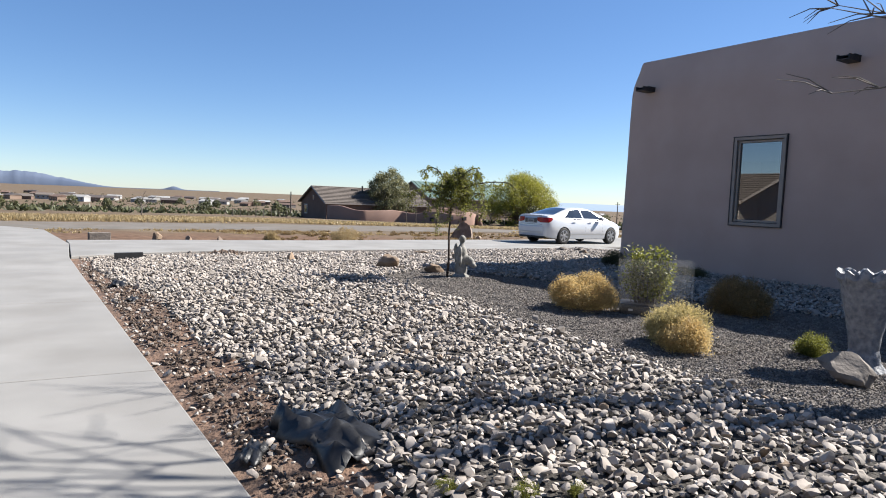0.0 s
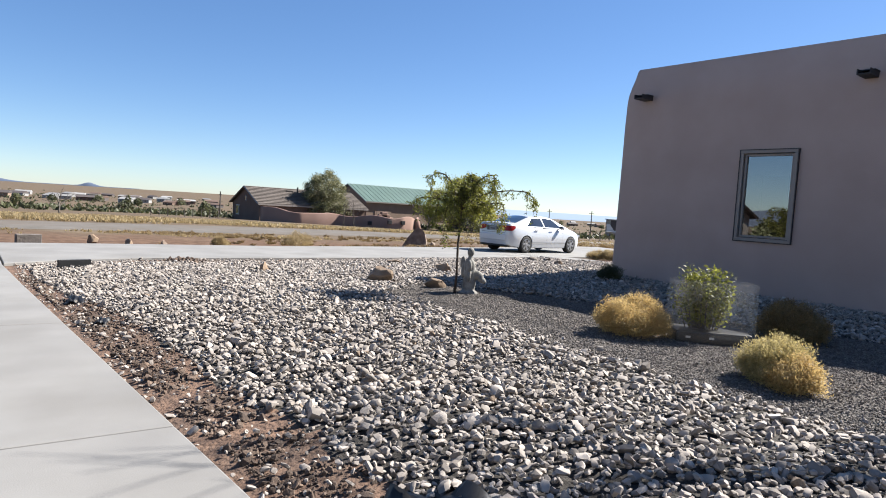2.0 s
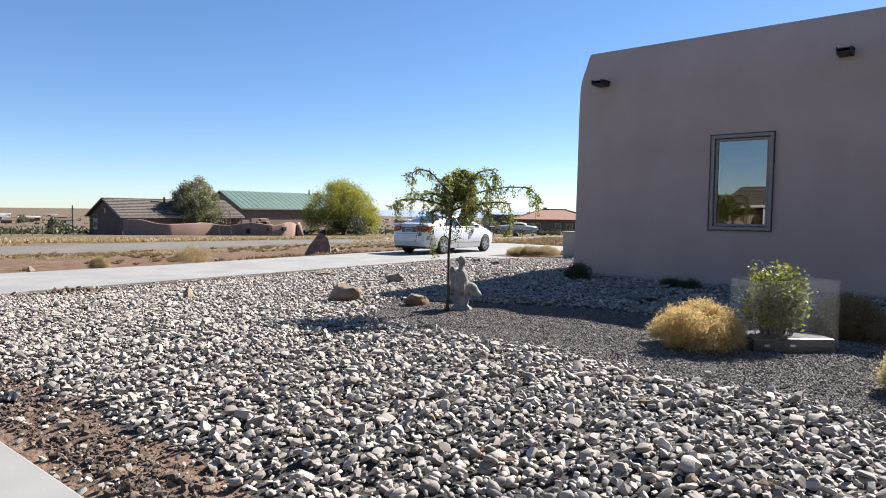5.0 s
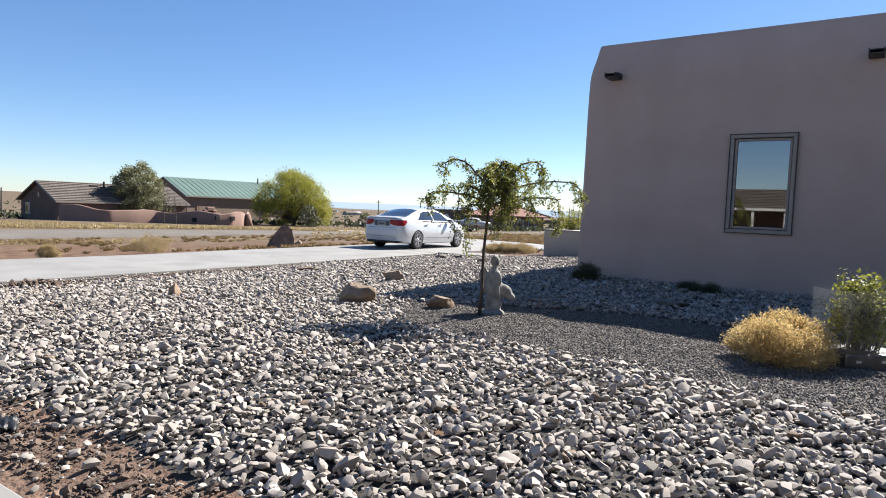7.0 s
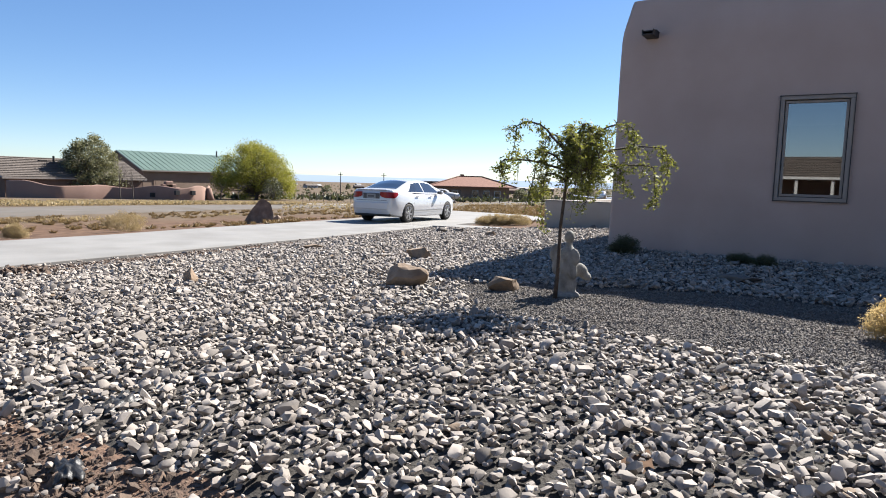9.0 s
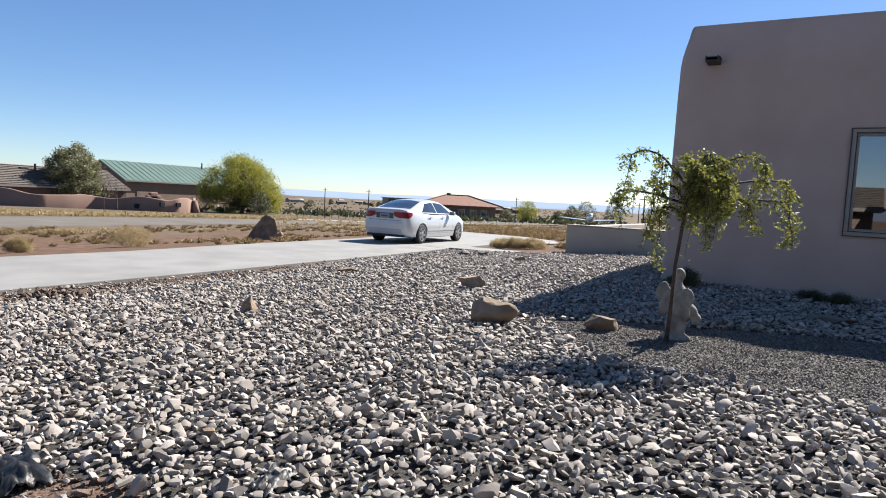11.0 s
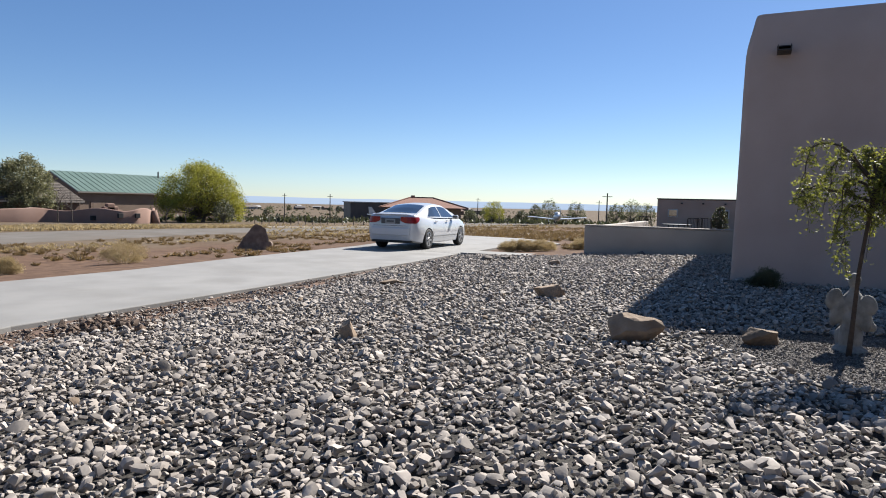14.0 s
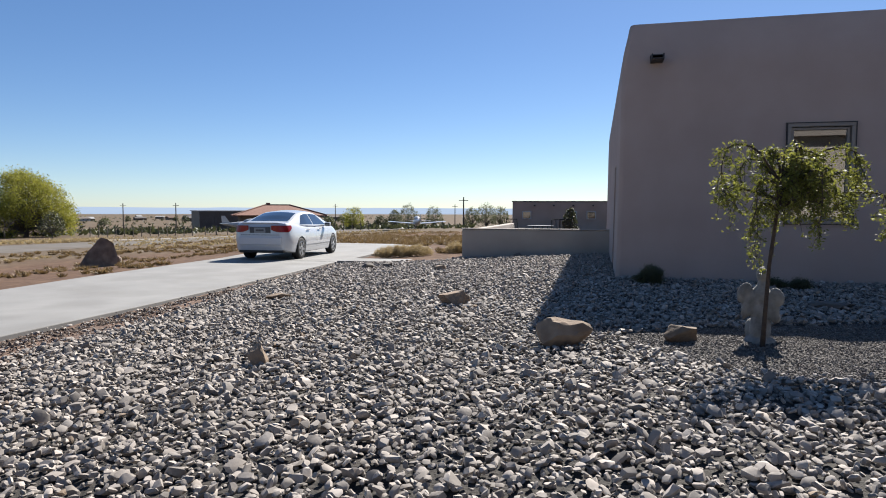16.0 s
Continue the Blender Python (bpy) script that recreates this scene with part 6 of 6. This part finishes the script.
for x, y, w, h, sd in ((17.95, 17.35, 0.6, 0.30, 61), (18.25, 16.95, 0.6, 0.32, 62), (18.6, 16.5, 0.75, 0.28, 63), (19.7, 15.6, 0.7, 0.28, 64), (20.2, 14.9, 0.6, 0.34, 65), (9.45, 24.1, 1.05, 0.5, 66), (6.4, 23.4, 0.5, 0.28, 67)):
    brush("dry_brush", x, y, w, h, GRASS, "rounded dry golden brush beside the paving", 260, sd, 0.045, group="brush beside the paving")

sp = scatter(r6, 2600, lambda: from_eye(*E0, r6.uniform(20, 100), 110 + 700 * r6.random() ** 2), lambda x, y: True)
grass_field("far_scrub", sp, 1.3, 0.22, 7, DLEAF, "dull green scrub dotted over the far plain", 21, 1.0)

# ---------------------------------------------------------------- yard bed, gravel stones, soil clods


def dirt_edge(y):
    """Where the soil strip beside the walk ends and the gravel begins."""
    return slab_edge(y) + 0.50 + 0.10 * noise.noise((y * 0.9, 2, 0)) + 0.09 * noise.noise((y * 3.1, 5, 0)) - 0.22 * sstep(9.5, 12, y) + 0.02 * (y < 6)


def surface(x, y):
    """gravel, pea or soil at a place of the yard."""
    wob = 0.16 * noise.noise((x * 0.8, y * 0.8, 4)) + 0.05 * noise.noise((x * 4, y * 4, 4))
    if x < dirt_edge(y):
        return "soil"
    strip = 0.25 + 0.65 * sstep(1.0, 3.0, x) * sstep(11.5, 5.5, x)
    if y > near_y(x) - strip - 0.8 * wob:
        return "soil"
    lo = 4.62 + 1.15 * sstep(8.9, 10.1, y) + wob
    hi = lerp([(2, 8.6), (5, 8.2), (6.5, 7.25), (7.5, 7.15), (8.6, 6.65), (10.1, 5.75)], y) + wob
    if y < 10.1 and lo < x < hi:
        return "pea"
    return "gravel"


def in_yard(x, y, m=0.0):
    if y > near_y(x) - 0.03 + m or x < slab_edge(y) + 0.015 - m or x > 16.5 or y < -2:
        return False
    h_ = HOUSE.inverted() @ Vector((x, y, 0))
    if h_.x > 0.02 and h_.y > 0.02:
        return False
    if x > 15.6 and y > 14.6:
        return False
    return x < 16.45


bedmats = {"gravel": 0, "soil": 1, "pea": 2}
step = 0.1
bv_, bf_, bi_, idx = [], [], [], {}


def bed_z(x, y):
    rough_ = 0.012 * noise.noise((x * 5, y * 5, 0)) + 0.018 * noise.noise((x * 1.7, y * 1.7, 2))
    return ground_z(x, y) + 0.014 + rough_ * min(1, 4 * max(0, x - slab_edge(y)))


def corner(i, j):
    if (i, j) not in idx:
        x, y = 0.2 + i * step, -2 + j * step
        idx[(i, j)] = len(bv_)
        bv_.append((x, y, bed_z(x, y)))
    return idx[(i, j)]


for i in range(163):
    for j in range(202):
        x, y = 0.25 + i * step, -1.95 + j * step
        if in_yard(x, y, 0.13):
            bf_.append((corner(i, j), corner(i + 1, j), corner(i + 1, j + 1), corner(i, j + 1)))
            bi_.append(bedmats[surface(x, y)])
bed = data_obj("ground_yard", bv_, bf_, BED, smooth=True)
bed.data.materials.append(REDDIRT)
bed.data.materials.append(PEA)
bed.data.polygons.foreach_set("material_index", bi_)
tagged(bed, "yard of gravel, pea gravel and bare red soil", "ground", kind="structure")


def stone_protos(count, pts_, seed):
    rg = np.random.default_rng(seed)
    protos = []
    for _ in range(count):
        k_ = np.arange(pts_) + 0.5
        el_, az_ = np.arcsin(1 - 2 * k_ / pts_), k_ * 2.39996 + rg.uniform(0, 6)
        d = np.stack([np.cos(el_) * np.cos(az_), np.cos(el_) * np.sin(az_), np.sin(el_)], 1) + rg.normal(size=(pts_, 3)) * 0.22
        d = np.sign(d) * np.abs(d / np.linalg.norm(d, axis=1)[:, None]) ** 0.68
        p = d * rg.uniform(0.76, 1.0, pts_)[:, None] * np.array((0.5, rg.uniform(0.30, 0.42), rg.uniform(0.17, 0.28)))
        bm = bmesh.new()
        for c in p:
            bm.verts.new(c)
        r = bmesh.ops.convex_hull(bm, input=bm.verts)
        bmesh.ops.delete(bm, geom=[g for g in r["geom_interior"] if isinstance(g, bmesh.types.BMVert)], context="VERTS")
        bmesh.ops.triangulate(bm, faces=bm.faces)
        bmesh.ops.recalc_face_normals(bm, faces=bm.faces)
        bm.verts.index_update()
        protos.append((np.array([v.co[:] for v in bm.verts]), np.array([[v.index for v in fc.verts] for fc in bm.faces])))
        bm.free()
    return protos


def joined(name, protos, places, sizes, tilt, seed, material, smooth=False):
    """Thousands of small stones in one mesh."""
    rg = np.random.default_rng(seed)
    places, sizes = np.array(places), np.array(sizes)
    which = rg.integers(0, len(protos), len(places))
    allv, allf, off = [], [], 0
    for k, (pv, pf) in enumerate(protos):
        sel = which == k
        m_ = int(sel.sum())
        if not m_:
            continue
        yaw, tx, ty = rg.uniform(0, math.tau, m_), rg.normal(0, tilt, m_), rg.normal(0, tilt, m_)
        cy, sy, cx, sx, cz, sz = np.cos(ty), np.sin(ty), np.cos(tx), np.sin(tx), np.cos(yaw), np.sin(yaw)
        z0 = np.zeros(m_)
        rx = np.stack([np.stack([z0 + 1, z0, z0], 1), np.stack([z0, cx, -sx], 1), np.stack([z0, sx, cx], 1)], 1)
        ry = np.stack([np.stack([cy, z0, sy], 1), np.stack([z0, z0 + 1, z0], 1), np.stack([-sy, z0, cy], 1)], 1)
        rz = np.stack([np.stack([cz, -sz, z0], 1), np.stack([sz, cz, z0], 1), np.stack([z0, z0, z0 + 1], 1)], 1)
        mt = rz @ ry @ rx
        sc = sizes[sel][:, None, None] * rg.uniform(0.8, 1.2, (m_, 1, 3))
        v = np.einsum("nij,nvj->nvi", mt, pv[None] * sc) + places[sel][:, None, :]
        allv.append(v.reshape(-1, 3))
        allf.append((pf[None] + (np.arange(m_) * len(pv))[:, None, None]).reshape(-1, 3) + off)
        off += m_ * len(pv)
    v, fc = np.concatenate(allv), np.concatenate(allf).astype(np.int32)
    me = bpy.data.meshes.new(name)
    me.vertices.add(len(v))
    me.vertices.foreach_set("co", v.reshape(-1))
    me.loops.add(len(fc) * 3)
    me.loops.foreach_set("vertex_index", fc.reshape(-1))
    me.polygons.add(len(fc))
    me.polygons.foreach_set("loop_start", np.arange(0, len(fc) * 3, 3, dtype=np.int32))
    me.update(calc_edges=True)
    me.polygons.foreach_set("use_smooth", [smooth] * len(me.polygons))
    if smooth:
        me.set_sharp_from_angle(angle=radians(30))
    me.materials.append(material)
    return new(name, me)


def pick_zone(x, y):
    """The stretch of gravel beside the walk whose stones are single pieces."""
    return 2.05 < x < 2.75 and 5.0 < y < 5.7


r7 = random.Random(70)
near_pl, near_sz, far_pl, far_sz, single = [], [], [], [], []


def lay(x0, x1, y0, y1, sp_, near):
    ny, nx = int((y1 - y0) / sp_), int((x1 - x0) / sp_)
    for i in range(nx):
        for j in range(ny):
            x, y = x0 + (i + r7.uniform(-0.1, 1.1)) * sp_, y0 + (j + r7.uniform(-0.1, 1.1)) * sp_
            if not in_yard(x, y):
                continue
            kind_ = surface(x, y)
            stray = (kind_ == "soil" and r7.random() < 0.24) or (kind_ == "pea" and surface(x - 0.14, y) != "pea" and r7.random() < 0.3)
            if kind_ != "gravel" and not stray:
                continue
            s = min(0.125, max(0.03, r7.lognormvariate(math.log(0.049), 0.36)))
            if stray:
                s *= 0.7
            z = bed_z(x, y) + s * 0.10 + (r7.random() ** 1.5) * 0.042
            if near and pick_zone(x, y):
                single.append((x, y, z, s))
            elif near:
                near_pl.append((x, y, z)), near_sz.append(s)
            else:
                far_pl.append((x, y, z)), far_sz.append(s)


lay(0.6, 4.9, -1.9, 16.2, 0.043, True)
lay(4.9, 8.0, 9.8, 16.8, 0.046, True)
lay(4.9, 8.0, -0.5, 9.8, 0.047, False)
lay(8.0, 16.5, -0.5, 17.8, 0.047, False)
PROTO = stone_protos(20, 18, 3)
g_near = joined("gravel_near", PROTO, near_pl, near_sz, 0.45, 5, GRAVEL, True)
tagged(g_near, "pale grey crushed river gravel covering the yard", "gravel", kind="stuff")
g_far = joined("gravel_far", stone_protos(10, 13, 4), far_pl, far_sz, 0.45, 6, GRAVEL, True)
tagged(g_far, "pale grey gravel towards the house and path", "gravel", kind="stuff")

tp = []
for _ in range(170):
    x, y = r7.uniform(1.6, 9.0), r7.uniform(1, 15.5)
    if in_yard(x, y) and surface(x, y) == "gravel":
        tp.append((x, y, ground_z(x, y) + 0.045))
tagged(joined("tan_stones", PROTO, tp, [r7.uniform(0.05, 0.10) for _ in tp], 0.4, 25, ROCK, True), "scattered tan stones among the pale gravel", "gravel", kind="stuff")
for x, y, s in ((2.55, 2.45, 0.12), (2.3, 2.7, 0.09), (2.75, 2.35, 0.08)):
    brush("weed", x, y, s, s * 0.6, LEAF, "tiny green weed among the gravel", 60, int(s * 1000), 0.012, category="weed", group="weeds in the gravel")
pp, ps = [], []
for _ in range(200000):
    x, y = r7.uniform(4.3, 8.8), r7.uniform(0.6, 10.2)
    if surface(x, y) == "pea":
        pp.append((x, y, bed_z(x, y) + 0.004))
        ps.append(r7.uniform(0.014, 0.03))
tagged(joined("pea_gravel", stone_protos(6, 7, 8), pp, ps, 0.6, 9, PEASTONE), "fine grey-brown pea gravel under the shrubs", "gravel", kind="stuff")

cp, cs_ = [], []
for _ in range(16000):
    if r7.random() < 0.62:
        y = r7.uniform(0.5, 13.5)
        x = slab_edge(y) + 0.03 + abs(r7.gauss(0, 0.22)) + 0.08
    else:
        x = r7.uniform(1.4, 9.5)
        y = near_y(x) - 0.08 - abs(r7.gauss(0, 0.35))
    if in_yard(x, y) and surface(x, y) == "soil" and noise.noise((x * 2.2, y * 2.2, 6)) > -0.25:
        cp.append((x, y, bed_z(x, y) + 0.003))
        cs_.append(min(0.11, r7.lognormvariate(math.log(0.024), 0.6)))
tagged(joined("soil_clods", stone_protos(10, 14, 11), cp, cs_, 0.6, 12, CLOD), "dark brown clods and crumbs of bare soil", "soil", kind="stuff")
hp, hs_ = [], []
for _ in range(260):
    x, y = r7.gauss(3.55, 0.55), r7.gauss(15.15, 0.16)
    k = math.exp(-((x - 3.45) / 0.35) ** 2)
    hp.append((x, y, ground_z(x, y) + 0.02 + r7.random() * 0.10 * k))
    hs_.append(r7.uniform(0.03, 0.06 + 0.10 * k))
tagged(joined("soil_heap", stone_protos(8, 14, 13), hp, hs_, 0.6, 14, CLOD), "small heap of dark soil clods by the driveway", "soil", kind="stuff")

meshes = []
for k, (pv, pf) in enumerate(stone_protos(8, 22, 15)):
    me = bpy.data.meshes.new("stone")
    me.from_pydata(pv.tolist(), [], pf.tolist())
    me.materials.append(None)
    me.polygons.foreach_set("use_smooth", [True] * len(me.polygons))
    me.update()
    meshes.append(me)
STONE = mat("pale_single_stone", (0.42, 0.362, 0.312), (0.66, 0.585, 0.515), 9, 0.85, 0.4, 60, rnd=0.42, world_co=True, spots=(0.40, 0.33, 0.26), sscale=4, samt=0.35, dist=0.004)
for me in meshes:
    me.materials[0] = STONE
for k, (x, y, z, s) in enumerate(single):
    ob = new("stone", meshes[k % 8])
    ob.parent = bed
    ob.matrix_local = Matrix.Translation((x, y, z)) @ Euler((r7.gauss(0, 0.42), r7.gauss(0, 0.42), r7.uniform(0, 6.28))).to_matrix().to_4x4() @ Matrix.Scale(s, 4)
